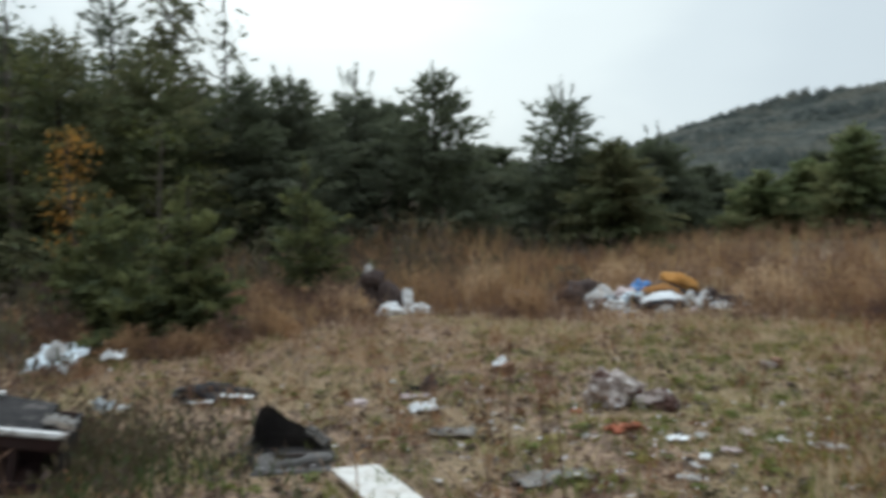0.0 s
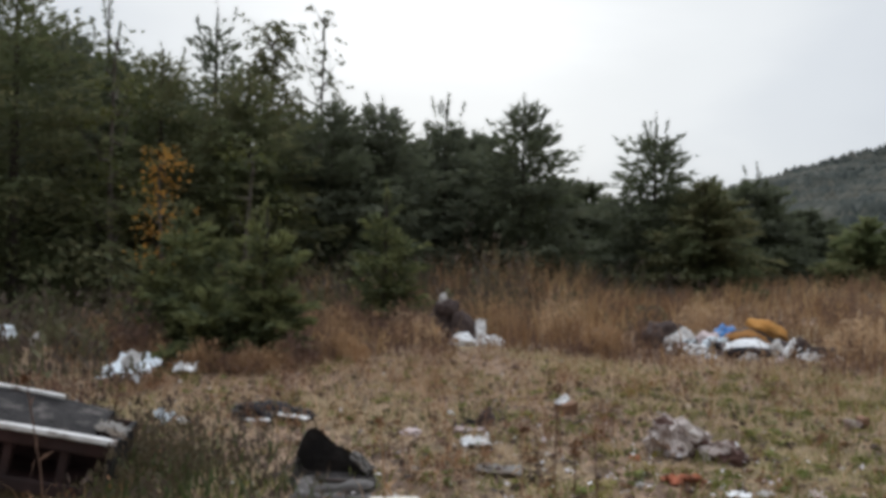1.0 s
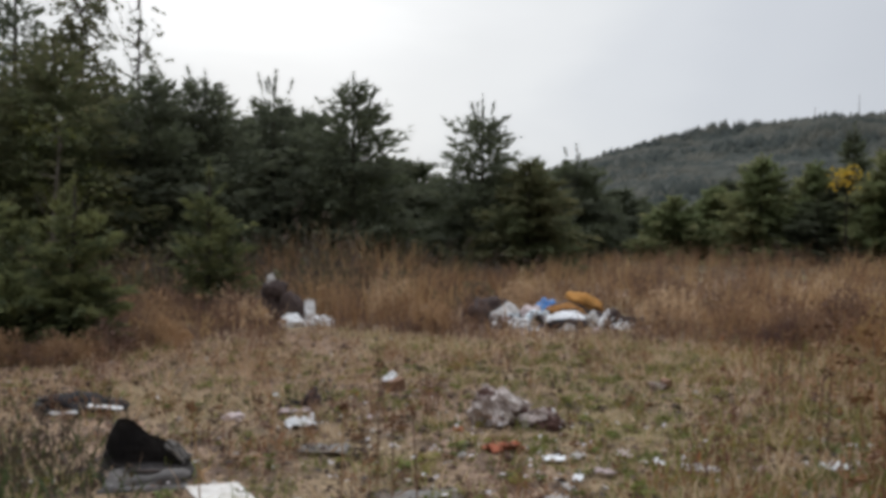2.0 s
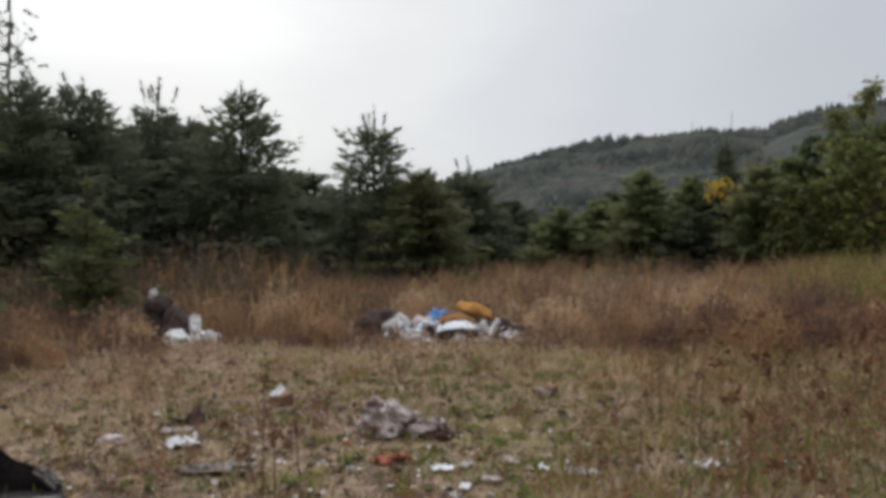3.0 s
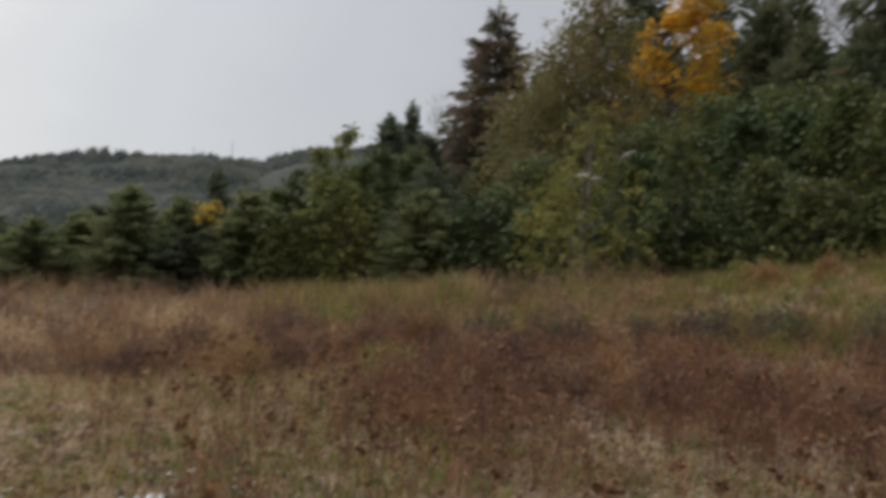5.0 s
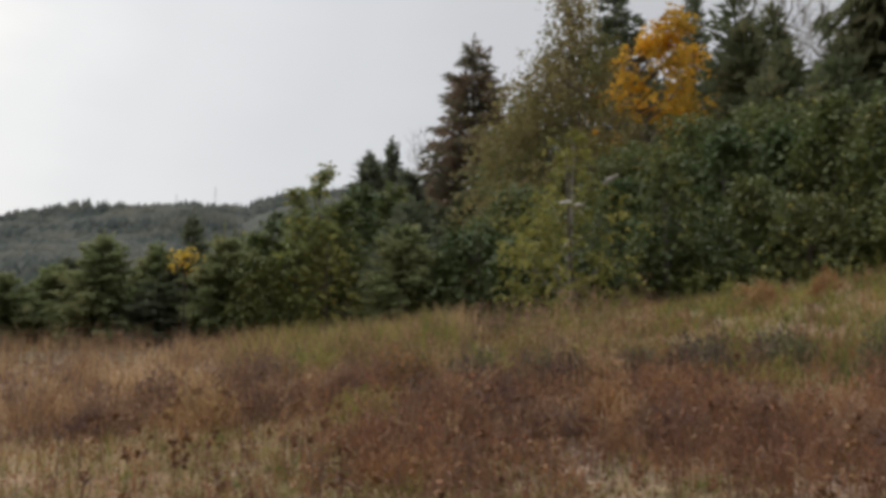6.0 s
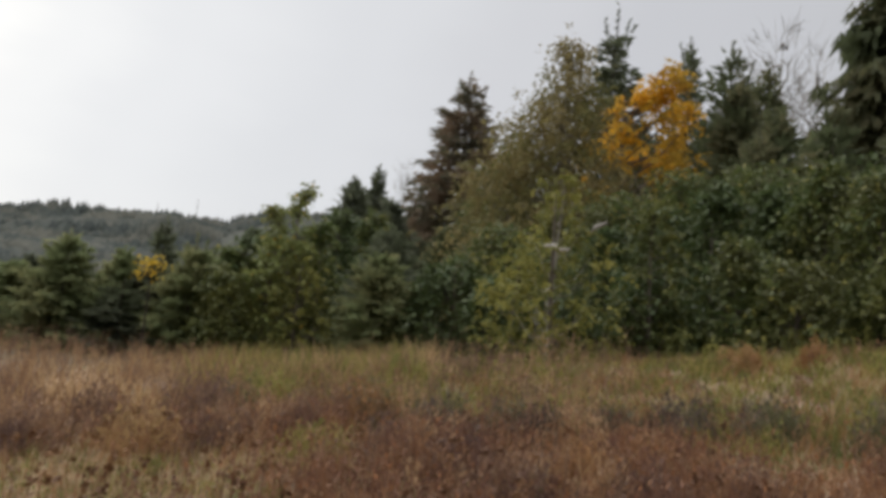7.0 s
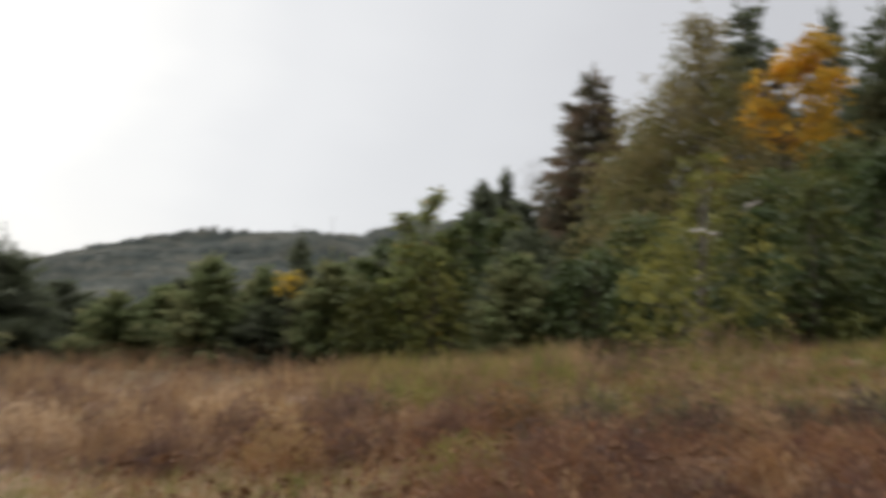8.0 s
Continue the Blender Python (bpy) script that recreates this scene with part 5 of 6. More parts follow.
for i, (dx, dy, dh) in enumerate(((0.7, 4.63, 0.7), (0.79, 3.56, 0.7), (0.45, 3.66, 0.7), (0.64, 3.3, 0.7), (-0.13, 3.73, 0.66), (4.19, 5.61, 0.7), (4.05, 5.7, 0.68), (5.13, 6.29, 0.7), (4.99, 4.5, 0.7), (4.68, 4.18, 0.7), (4.21, 3.47, 0.7), (5.28, 3.58, 0.7), (5.71, 3.16, 0.7), (-1.62, 3.6, 0.8),
                                  (5.67, 5.38, 0.46), (4.93, 4.2, 0.52), (3.7, 5.12, 0.49), (4.35, 6.32, 0.53), (4.24, 6.42, 0.53), (5.89, 4.61, 0.43), (6.94, 3.86, 0.42), (7.1, 2.1, 0.57), (8.95, 2.5, 0.47), (6.59, 4.42, 0.46), (5.45, 3.42, 0.6), (7.19, 3.65, 0.5), (7.14, 2.84, 0.57), (8.35, 3.02, 0.51), (6.95, 3.89, 0.54), (5.44, 4.65, 0.45), (4.94, 7.02, 0.53), (3.51, 4.71, 0.58), (4.24, 4.98, 0.51), (4.1, 4.38, 0.55), (6.09, 4.21, 0.54), (7.08, 4.0, 0.43), (5.26, 2.98, 0.56), (5.7, 7.14, 0.53), (7.06, 2.57, 0.47))):
    dock_stalk(dx, dy, dh, 900 + i)


# ---- grass and weeds ----
EDGE_AZ = np.array([-90, -40, -22, -14, -8, 8, 27, 38, 48, 58, 71, 95.0])
EDGE_R = np.array([4.0, 5.2, 7.6, 9.0, 9.6, 10.2, 10.4, 10.2, 9.2, 8.2, 7.8, 7.5])


def wave(x, y, k, s):
    return np.sin(x * k + s) * np.sin(y * k * 1.13 + 2.1 * s) * 0.5 + np.sin((x + y) * k * 0.61 + 3 * s) * np.sin((x - y) * k * 0.53 + s) * 0.5


def outside(x, y):
    """0 on the cleared ground, 1 well inside the tall weeds round it."""
    az, r = np.degrees(np.arctan2(x, y)), np.hypot(x, y)
    return np.clip((r + 0.5 * wave(x, y, 1.3, 0.7) - np.interp(az, EDGE_AZ, EDGE_R)) / 1.2, 0, 1)


def cleared(x, y):
    """True where dumped things have pressed the weeds down."""
    heap = ((x - 3.95) / 1.25) ** 2 + ((y - 11.2) / 0.95) ** 2 < 1
    heap2 = ((x - 0.15) / 0.6) ** 2 + ((y - 11.45) / 0.5) ** 2 < 1
    cabinet = ((x + 2.2) / 0.8) ** 2 + ((y - 4.7) / 0.45) ** 2 < 1
    sheets = (((x + 3.1) / 0.75) ** 2 + ((y - 9.0) / 1.1) ** 2 < 1) | (((x + 5.4) / 0.6) ** 2 + ((y - 9.8) / 0.6) ** 2 < 1)
    trail = ((x - 9.0) / 1.5) ** 2 + ((y - 6.8) / 0.4) ** 2 < 1
    return heap | heap2 | cabinet | sheets | trail


def covered(x, y):
    """True under solid things that lie on the grass."""
    shell = ((x + 0.6) / 0.27) ** 2 + ((y - 5.0) / 0.2) ** 2 < 1
    foam = ((x - 1.78) / 0.25) ** 2 + ((y - 5.92) / 0.16) ** 2 < 1
    chest = ((x + 2.45) / 0.7) ** 2 + ((y - 4.7) / 0.3) ** 2 < 1
    u, w = (x + 0.04) * 0.914 + (y - 4.24) * 0.407, -(x + 0.04) * 0.407 + (y - 4.24) * 0.914
    plank = (np.abs(u) < 0.16) & (np.abs(w) < 0.39)
    return shell | foam | chest | plank


def scatter(rng, n, az0, az1, r0, r1, power=0.75):
    az = np.radians(rng.uniform(az0, az1, n))
    r = (rng.uniform(0, 1, n) ** power) * (r1 - r0) + r0
    return r * np.sin(az), r * np.cos(az)


def blades(rng, x, y, h, w, lean):
    """Grass blades: a quad and a narrow bent upper quad each."""
    n = len(x)
    z = ground_z(x, y) - 0.01
    a, b = rng.uniform(0, 2 * np.pi, n), rng.uniform(0, 2 * np.pi, n)
    s = np.stack([np.cos(a), np.sin(a), np.zeros(n)], 1) * (w / 2)[:, None]
    ln = np.stack([np.cos(b), np.sin(b), np.zeros(n)], 1) * (lean * h)[:, None]
    p = np.stack([x, y, z], 1)
    up = np.zeros((n, 3))
    up[:, 2] = h
    m, t = p + up * 0.55 + ln * 0.35, p + up * 0.97 + ln
    v = np.stack([p - s, p + s, m + s * 0.75, m - s * 0.75, t + s * 0.15, t - s * 0.15], 1).reshape(-1, 3)
    k = np.arange(n)[:, None] * 6
    return v, np.concatenate([k + [0, 1, 2, 3], k + [3, 2, 4, 5]])


def weeds(rng, x, y, h, twigs=7, w=0.012, bits=0.06):
    """Upright dry stems with side twigs and small dead leaves."""
    n = len(x)
    v, f = blades(rng, x, y, h, np.full(n, w), rng.uniform(0, 0.22, n))
    z = ground_z(x, y)
    k = rng.uniform(0.25, 1.0, (n, twigs))
    p = np.stack([np.repeat(x, twigs), np.repeat(y, twigs), (z[:, None] + k * h[:, None]).ravel()], 1)
    p[:, :2] += rng.normal(0, 0.035, (n * twigs, 2))
    d = rng.normal(0, 1, (n * twigs, 3)) * [0.42, 0.42, 0.3] + [0, 0, 0.95]
    ln = bits * rng.uniform(0.5, 1.7, n * twigs)
    return join([(v, f), kites(p, d, ln, ln * rng.uniform(0.16, 0.38, n * twigs), rng, 0.1)])


def stuff(name, vf, material, label):
    ob = new(name, mesh_np(name, vf[0], vf[1], material))
    tagged(ob, label, "grass" if "grass" in name else "weeds", kind="stuff")


def tussocks(rng, n, blades_each, wide, az0, az1, r0, r1):
    """Blade positions gathered in uneven tufts, with each tuft's number."""
    cx, cy = scatter(rng, n, az0, az1, r0, r1)
    i = np.repeat(np.arange(n), rng.integers(blades_each // 3, blades_each * 2, n))
    w = rng.uniform(0.4, 1.4, n)[i] * wide
    return cx[i] + rng.normal(0, 1, len(i)) * w, cy[i] + rng.normal(0, 1, len(i)) * w, cx[i], cy[i], i


def lay_grass():
    rng = np.random.default_rng(7)
    n = 8000
    x, y, cx, cy, i = tussocks(rng, n, 11, 0.075, -38, 90, 2.6, 12.5)
    keep = ~covered(x, y) & (outside(x, y) < rng.uniform(0.2, 1.0, n)[i]) & (rng.uniform(0, 1, n)[i] < 0.7 + 0.6 * (0.5 + wave(cx, cy, 1.9, 1.1)) * (0.6 + 0.8 * wave(cx, cy, 4.3, 0.4)))
    x, y, cx, cy, i = x[keep], y[keep], cx[keep], cy[keep], i[keep]
    lush = smooth_step((cx - 0.2 + 1.4 * wave(cx, cy, 1.1, 0.9)) / 2.4)
    pick = rng.uniform(0, 1, n)[i]
    tuft = rng.uniform(0.35, 1.0, n)[i] ** 1.3
    # shares of each kind of tuft: dry ground to the west, lusher to the east
    edges = np.cumsum(np.stack([0.05 + 0.17 * lush, 0.13 + 0.40 * lush, 0.30 - 0.06 * lush, 0.20 - 0.10 * lush], 1), axis=1)
    kinds = (("green_grass", M_GREEN, 0.03, 0.09, "short green grass tufts of the clearing"), ("short_grass", M_GRASS, 0.035, 0.11, "short tufted olive grass of the clearing"), ("bleached_grass", M_PALE, 0.035, 0.12, "bleached straw tufts of the clearing"),
             ("dark_thatch_grass", M_DARKTHATCH, 0.02, 0.07, "dark rotted grass thatch of the clearing"), ("thatch_grass", M_THATCH, 0.025, 0.09, "flattened dead brown grass thatch of the clearing"))
    number = (pick[:, None] > edges).sum(1)
    for k, (name, material, low, high, label) in enumerate(kinds):
        m = number == k
        xx, yy = x[m], y[m]
        h = rng.uniform(low, high, len(xx)) * tuft[m] * (1 + 0.6 * wave(xx, yy, 2.7, 0.3))
        stuff(name, blades(rng, xx, yy, h, rng.uniform(0.008, 0.019, len(xx)), rng.uniform(0.4, 1.9, len(xx))), material, label)
    # low red-brown wisps
    x, y, cx, cy, i = tussocks(rng, 200, 6, 0.07, -34, 34, 3.4, 10)
    keep = ~covered(x, y)
    x, y = x[keep], y[keep]
    stuff("low_weeds", weeds(rng, x, y, rng.uniform(0.07, 0.24, len(x)), 7, 0.006, 0.03), M_RED, "low red-brown wisps of dead weed in the clearing")
    x, y = scatter(rng, 60000, -38, 88, 3.0, 13)
    drift = np.exp(-((x + 0.8) / 2.6) ** 2 - ((y - 8.4) / 1.5) ** 2) + 1.7 * np.exp(-((x - 5.6) / 1.5) ** 2 - ((y - 7.5) / 1.1) ** 2) + 0.5 * np.exp(-((x - 3.2) / 2.6) ** 2 - ((y - 9.9) / 0.6) ** 2) + 0.9 * np.exp(-((x - 5.5) / 0.9) ** 2 - ((y - 7.4) / 0.8) ** 2) + 0.5 * np.exp(-((x - 3.5) / 2.5) ** 2 - ((y - 8.8) / 1.2) ** 2) + 1.8 * np.exp(-((x - 9.2) / 1.6) ** 2 - ((y - 6.9) / 0.45) ** 2)
    keep = ~covered(x, y) & (rng.uniform(0, 1, len(x)) < drift * (0.85 + 0.7 * wave(x, y, 2.2, 0.8) + 0.6 * wave(x, y, 5.3, 1.8)) + 0.05)
    x, y = x[keep], y[keep]
    h = rng.uniform(0.05, 0.18, len(x))
    stuff("straw_grass", blades(rng, x, y, h, rng.uniform(0.005, 0.011, len(x)), rng.uniform(0.3, 1.3, len(x))), M_STRAW, "pale dry straw grass lying in drifts")
    # low leafy rosettes in patches, red-brown and dark among the green
    for name, material, n, x0, x1, y0, y1, low, high, mark, label in (
            ("green_rosette_weeds", M_CLUMP, 430, -2.5, 5.5, 3.2, 9.5, 0.03, 0.075, 0.4, "low green weed rosettes in the clearing"),
            ("rust_rosette_weeds", M_RUSTLEAF, 300, -1.5, 4.2, 3.4, 9.0, 0.025, 0.06, 2.6, "low rust-red withered rosettes in the clearing"),
            ("withered_weeds", M_DARKTHATCH, 380, -2.5, 4.6, 3.2, 9.8, 0.025, 0.06, 1.7, "low dark withered weeds in the clearing"),
            ("olive_rosette_weeds", M_BANK, 520, 0.5, 7.0, 3.4, 9.5, 0.03, 0.07, 3.1, "low olive weed rosettes in the clearing")):
        x, y = rng.uniform(x0, x1, n), rng.uniform(y0, y1, n)
        keep = (0.55 + 0.9 * wave(x, y, 2.1, mark) > rng.uniform(0, 1, n)) & ~covered(x, y)
        x, y = x[keep], y[keep]
        i = np.repeat(np.arange(len(x)), 16)
        size = rng.uniform(low, high, len(x))[i]
        a = rng.uniform(0, 2 * np.pi, len(i))
        p = np.stack([x[i], y[i], ground_z(x, y)[i] + 0.012], 1) + rng.normal(0, 0.35, (len(i), 3)) * size[:, None] * [1, 1, 0.2]
        d = np.stack([np.cos(a), np.sin(a), rng.uniform(0.1, 1.3, len(i))], 1)
        ln = size * rng.uniform(0.6, 1.3, len(i))
        stuff(name, kites(p, d, ln, ln * rng.uniform(0.3, 0.6, len(i)), rng, 0.3), material, label)
    # clods and bits of wood, and pale flakes of paper and foam
    x, y = scatter(rng, 1100, -34, 60, 3.2, 9.8)
    keep = ~covered(x, y) & (rng.uniform(0, 1, len(x)) < np.where(x < 3, 0.9, 0.35))
    x, y = x[keep], y[keep]
    size = rng.uniform(0.01, 0.035, len(x)) * np.where(rng.uniform(0, 1, len(x)) < 0.06, 1.7, 1.0)
    corners = np.array([[1, 0, 0], [0, 1, 0], [-1, 0, 0], [0, -1, 0], [0, 0, 0.8], [0, 0, -0.5]])
    v = corners[None] * rng.uniform(0.5, 1.3, (len(x), 6, 3)) * size[:, None, None] + np.stack([x, y, ground_z(x, y) + size * 0.35], 1)[:, None]
    f = np.concatenate([np.arange(len(x))[:, None] * 6 + c for c in ([0, 1, 4], [1, 2, 4], [2, 3, 4], [3, 0, 4], [1, 0, 5], [2, 1, 5], [3, 2, 5], [0, 3, 5])])
    ob = new("clods", mesh_np("clods", v.reshape(-1, 3), f, M_CLOD))
    tagged(ob, "dark clods and bits of rotten wood on the ground", "clods", kind="stuff")
    x, y = rng.normal(1.6, 1.1, 330), rng.normal(4.9, 0.75, 330)
    keep = ~covered(x, y) & (y > 3.3)
    x, y = x[keep], y[keep]
    p = np.stack([x, y, ground_z(x, y) + rng.uniform(0.02, 0.05, len(x))], 1)
    ln = rng.uniform(0.012, 0.05, len(x))
    ob = new("litter_flakes", mesh_np("litter_flakes", *kites(p, rng.normal(0, 1, p.shape) * [1, 1, 0.25], ln, ln * rng.uniform(0.4, 0.9, len(x)), rng), M_FLAKE))
    tagged(ob, "tiny pale flakes of paper and foam in the grass", "litter", kind="stuff")
    # the same cropped grass behind the camera
    x, y = scatter(rng, 4500, 90, 322, 0.4, 9)
    stuff("trodden_grass", blades(rng, x, y, rng.uniform(0.03, 0.1, len(x)), rng.uniform(0.006, 0.014, len(x)), rng.uniform(0.3, 1.3, len(x))), M_THATCH, "trodden dead grass of the clearing")
    # dead leaves, twigs and crumbs of rubbish on the ground; dark ones double as shadow specks
    x, y = scatter(rng, 18000, -36, 86, 2.8, 10.5)
    keep = rng.uniform(0, 1, len(x)) < 0.25 + 0.9 * (0.5 + wave(x, y, 1.6, 2.2)) * np.where(x < 2.5, 1.0, 0.45)
    x, y = x[keep], y[keep]
    p = np.stack([x, y, ground_z(x, y) + rng.uniform(0.004, 0.035, len(x))], 1)
    d = rng.normal(0, 1, p.shape) * [1, 1, 0.18]
    ln = rng.uniform(0.02, 0.075, len(x))
    ob = new("dead_leaves", mesh_np("dead_leaves", *kites(p, d, ln, ln * rng.uniform(0.25, 0.8, len(x)), rng), M_DEADLEAF_SHADE))
    tagged(ob, "dead leaves, twigs, crumbs and painted shade specks strewn over the ground", "leaf litter", kind="stuff")


def lay_weeds():
    rng = np.random.default_rng(8)
    # tall tan grass and brown weeds of the north and west band
    n = 5600
    x, y, cx, cy, i = tussocks(rng, n, 11, 0.15, -48, 66, 5.0, 26)
    tuft, shade = rng.uniform(0.5, 1.25, n)[i], rng.normal(0, 0.45, n)[i]
    s = x * 0.966 + y * 0.26
    keep = (outside(x, y) > rng.uniform(0.05, 0.95, len(x))) & (rng.uniform(0, 1, len(x)) < np.where(s > 11.5, 0.5, 1.0)) & ~cleared(x, y)
    x, y, tuft, shade = x[keep], y[keep], tuft[keep], shade[keep]
    kind = wave(x, y, 0.8, 1.7) + 0.4 * wave(x, y, 2.1, 0.2) + shade
    full = (0.55 + 0.45 * outside(x, y)) * tuft
    # brambles stand taller before the north-west trees
    rank = 1 + 0.95 * smooth_step((y - 11.5) / 5) * smooth_step((15 - np.degrees(np.arctan2(x, y))) / 12)
    full = full * rank
    tan = kind > np.interp(np.degrees(np.arctan2(x, y)), [-17, -11, 2, 8, 38, 46], [1.6, 0.5, 0.35, 0.0, 0.05, 0.9])
    xa, ya = x[tan], y[tan]
    h = rng.uniform(0.28, 0.66, len(xa)) * full[tan] * (1 + 0.25 * wave(xa, ya, 0.9, 2.0) + 0.25 * wave(xa, ya, 2.6, 0.6))
    stuff("tall_dry_grass", blades(rng, xa, ya, h, rng.uniform(0.012, 0.028, len(xa)), rng.uniform(0.05, 0.65, len(xa))), M_WEED, "tall dry tan grass round the clearing")
    # grey-brown brambles close up to the trees
    deep = ~tan & ((np.hypot(x, y) > 12.2 + 1.2 * wave(x, y, 0.9, 0.3)) & (np.degrees(np.arctan2(x, y)) < 14 + 4 * wave(x, y, 0.7, 1)) | (np.degrees(np.arctan2(x, y)) < -13 + 3 * wave(x, y, 0.8, 0.5)))
    xb, yb = x[deep][::5], y[deep][::5]
    h = rng.uniform(0.22, 0.62, len(xb)) * full[deep][::5] * (1 + 0.35 * wave(xb, yb, 0.9, 2.0) + 0.35 * wave(xb, yb, 2.3, 1.4))
    stuff("brambles_weeds", weeds(rng, xb, yb, h, 11, 0.018, 0.11), M_DARKWEED, "grey-brown leafless brambles before the firs")
    tan = tan | deep
    xb, yb = x[~tan][::2], y[~tan][::2]
    h = rng.uniform(0.25, 0.62, len(xb)) * full[~tan][::2] * (1 + 0.25 * wave(xb, yb, 0.9, 2.0) + 0.3 * wave(xb, yb, 2.3, 1.4))
    stuff("dry_weeds", weeds(rng, xb, yb, h, 10, 0.012, 0.055), M_BROWN, "dead brown weeds with thin twigs round the clearing")
    # dark fringe where the weeds begin
    x, y = scatter(rng, 16000, -36, 34, 6.5, 14, 0.9)
    o = outside(x, y)
    keep = (o > 0.05) & (o < 0.9) & ~cleared(x, y) & (rng.uniform(0, 1, len(x)) < 0.55 + 0.6 * wave(x, y, 1.7, 0.9))
    x, y = x[keep], y[keep]
    stuff("fringe_weeds", weeds(rng, x, y, rng.uniform(0.08, 0.26, len(x)), 6, 0.01, 0.05), M_FRINGE, "low dark red-brown weeds at the clearing's edge")
    # red-brown dead weeds before the bank
    n = 3800
    x, y, cx, cy, i = tussocks(rng, n, 11, 0.13, 30, 100, 3.4, 15)
    tuft = rng.uniform(0.55, 1.35, n)[i]
    s = x * 0.966 + y * 0.26
    thick = np.clip((s - 7.0 + 0.9 * wave(x, y, 1.2, 0.5)) / 1.4, 0, 1) * (1 - np.clip((s - 10.6 + 0.7 * wave(x, y, 1.0, 2.5)) / 1.4, 0, 1)) * np.clip((9.5 + wave(x, y, 1, 1) - y) / 2, 0, 1) * np.clip((np.degrees(np.arctan2(x, y)) - 33 + 6 * wave(x, y, 1.4, 2.0)) / 14, 0, 1)
    keep = ~cleared(x, y) & (rng.uniform(0, 1, len(x)) < np.maximum(thick * (0.55 + 0.75 * wave(x, y, 1.5, 1.3)), 0.035))
    x, y = x[keep], y[keep]
    h = rng.uniform(0.2, 0.5, len(x)) * tuft[keep] * (1 + 0.4 * wave(x, y, 1.6, 0.4))
    stuff("red_brown_weeds", weeds(rng, x, y, h, 9, 0.01, 0.05), M_RED, "dense red-brown dead weeds before the bank")
    # rust-coloured leafy weeds over the grass before them
    x, y, cx, cy, i = tussocks(rng, 230, 6, 0.12, 36, 96, 3.9, 8.5)
    s = cx * 0.966 + cy * 0.26
    keep = (s > 5.2 + 0.8 * wave(cx, cy, 1.1, 0.2)) & (s < 8.2) & (np.hypot(x - 2.2, y - 1.4) > 1.7) & (rng.uniform(0, 1, 230)[i] < np.clip((6.8 - cy) / 3, 0.15, 0.9))
    x, y = x[keep], y[keep]
    v, f = blades(rng, x, y, np.full(len(x), 0.26), np.full(len(x), 0.006), rng.uniform(0.0, 0.25, len(x)))
    k = 9
    p = np.stack([np.repeat(x, k), np.repeat(y, k), np.repeat(ground_z(x, y), k) + rng.uniform(0.06, 0.3, len(x) * k)], 1) + rng.normal(0, 0.03, (len(x) * k, 3)) * [1, 1, 0.3]
    ln = rng.uniform(0.02, 0.046, len(p))
    stuff("rust_leaf_weeds", join([(v, f), kites(p, rng.normal(0, 1, p.shape) + [0, 0, -0.2], ln, ln * rng.uniform(0.45, 0.8, len(p)), rng, 0.3)]), M_RUSTLEAF, "low weeds with curled rust-coloured leaves in the grass")
    # straw and green shorter growth between them
    n = 3200
    x, y, cx, cy, i = tussocks(rng, n, 14, 0.11, 28, 100, 3.2, 13)
    keep = (rng.uniform(0, 1, n)[i] < 0.55 + 0.6 * wave(cx, cy, 1.2, 3.3)) & (wave(cx, cy, 7.3, 0.4) < np.where(np.degrees(np.arctan2(cx, cy)) > 58, -0.05, 9))
    x, y, cx, cy, i = x[keep], y[keep], cx[keep], cy[keep], i[keep]
    pick, tuft = rng.uniform(0, 1, n)[i], rng.uniform(0.35, 1.0, n)[i]
    for low, high, name, material, label in ((0.0, 0.40, "mixed_grass", M_BANK, "olive grass tufts among the dead weeds"), (0.40, 0.66, "pale_mixed_grass", M_PALE, "straw grass tufts among the dead weeds"), (0.66, 0.85, "green_mixed_grass", M_GREEN, "green grass tufts among the dead weeds"), (0.85, 1.0, "brown_mixed_grass", M_RUST, "rust-brown grass tufts among the dead weeds")):
        m = (pick >= low) & (pick < high)
        stuff(name, blades(rng, x[m], y[m], rng.uniform(0.07, 0.25, m.sum()) * tuft[m], rng.uniform(0.007, 0.016, m.sum()), rng.uniform(0.1, 0.9, m.sum())), material, label)
    # the bank: tussocks of uneven height
    cx, cy = scatter(rng, 3700, 40, 102, 9, 23, 0.95)
    s = cx * 0.966 + cy * 0.26
    keep = smooth_step((s - 10.2) / 1.8) * np.clip((15 - cy) / 4, 0.15, 1) > rng.uniform(0, 1, len(cx))
    cx, cy = cx[keep], cy[keep]
    ch = rng.uniform(0.12, 0.32, len(cx)) * (1 + 0.35 * wave(cx, cy, 1.3, 1.0)) * (1 + 0.8 * smooth_step((3.5 - cy) / 4))
    i = np.repeat(np.arange(len(cx)), 26)
    x, y = cx[i] + rng.normal(0, 0.13, len(i)), cy[i] + rng.normal(0, 0.13, len(i))
    h = ch[i] * rng.uniform(0.5, 1.0, len(i))
    pick = rng.uniform(0, 1, len(cx))[i]
    for low, high, tall, name, material, label in ((0.0, 0.5, 1.0, "bank_grass", M_BANK, "long yellow-green tussocky grass on the bank"), (0.5, 0.66, 0.9, "green_bank_grass", M_GREEN, "green tussocks on the bank"), (0.66, 0.8, 1.15, "brown_bank_grass", M_RUST, "rust-tan dry tussocks on the bank"),
                                             (0.8, 0.89, 1.1, "pale_bank_grass", M_PALE, "bleached tussocks on the bank"), (0.89, 1.0, 1.2, "dark_bank_grass", M_FRINGE, "dark purple-brown tussocks on the bank")):
        m = (pick >= low) & (pick < high)
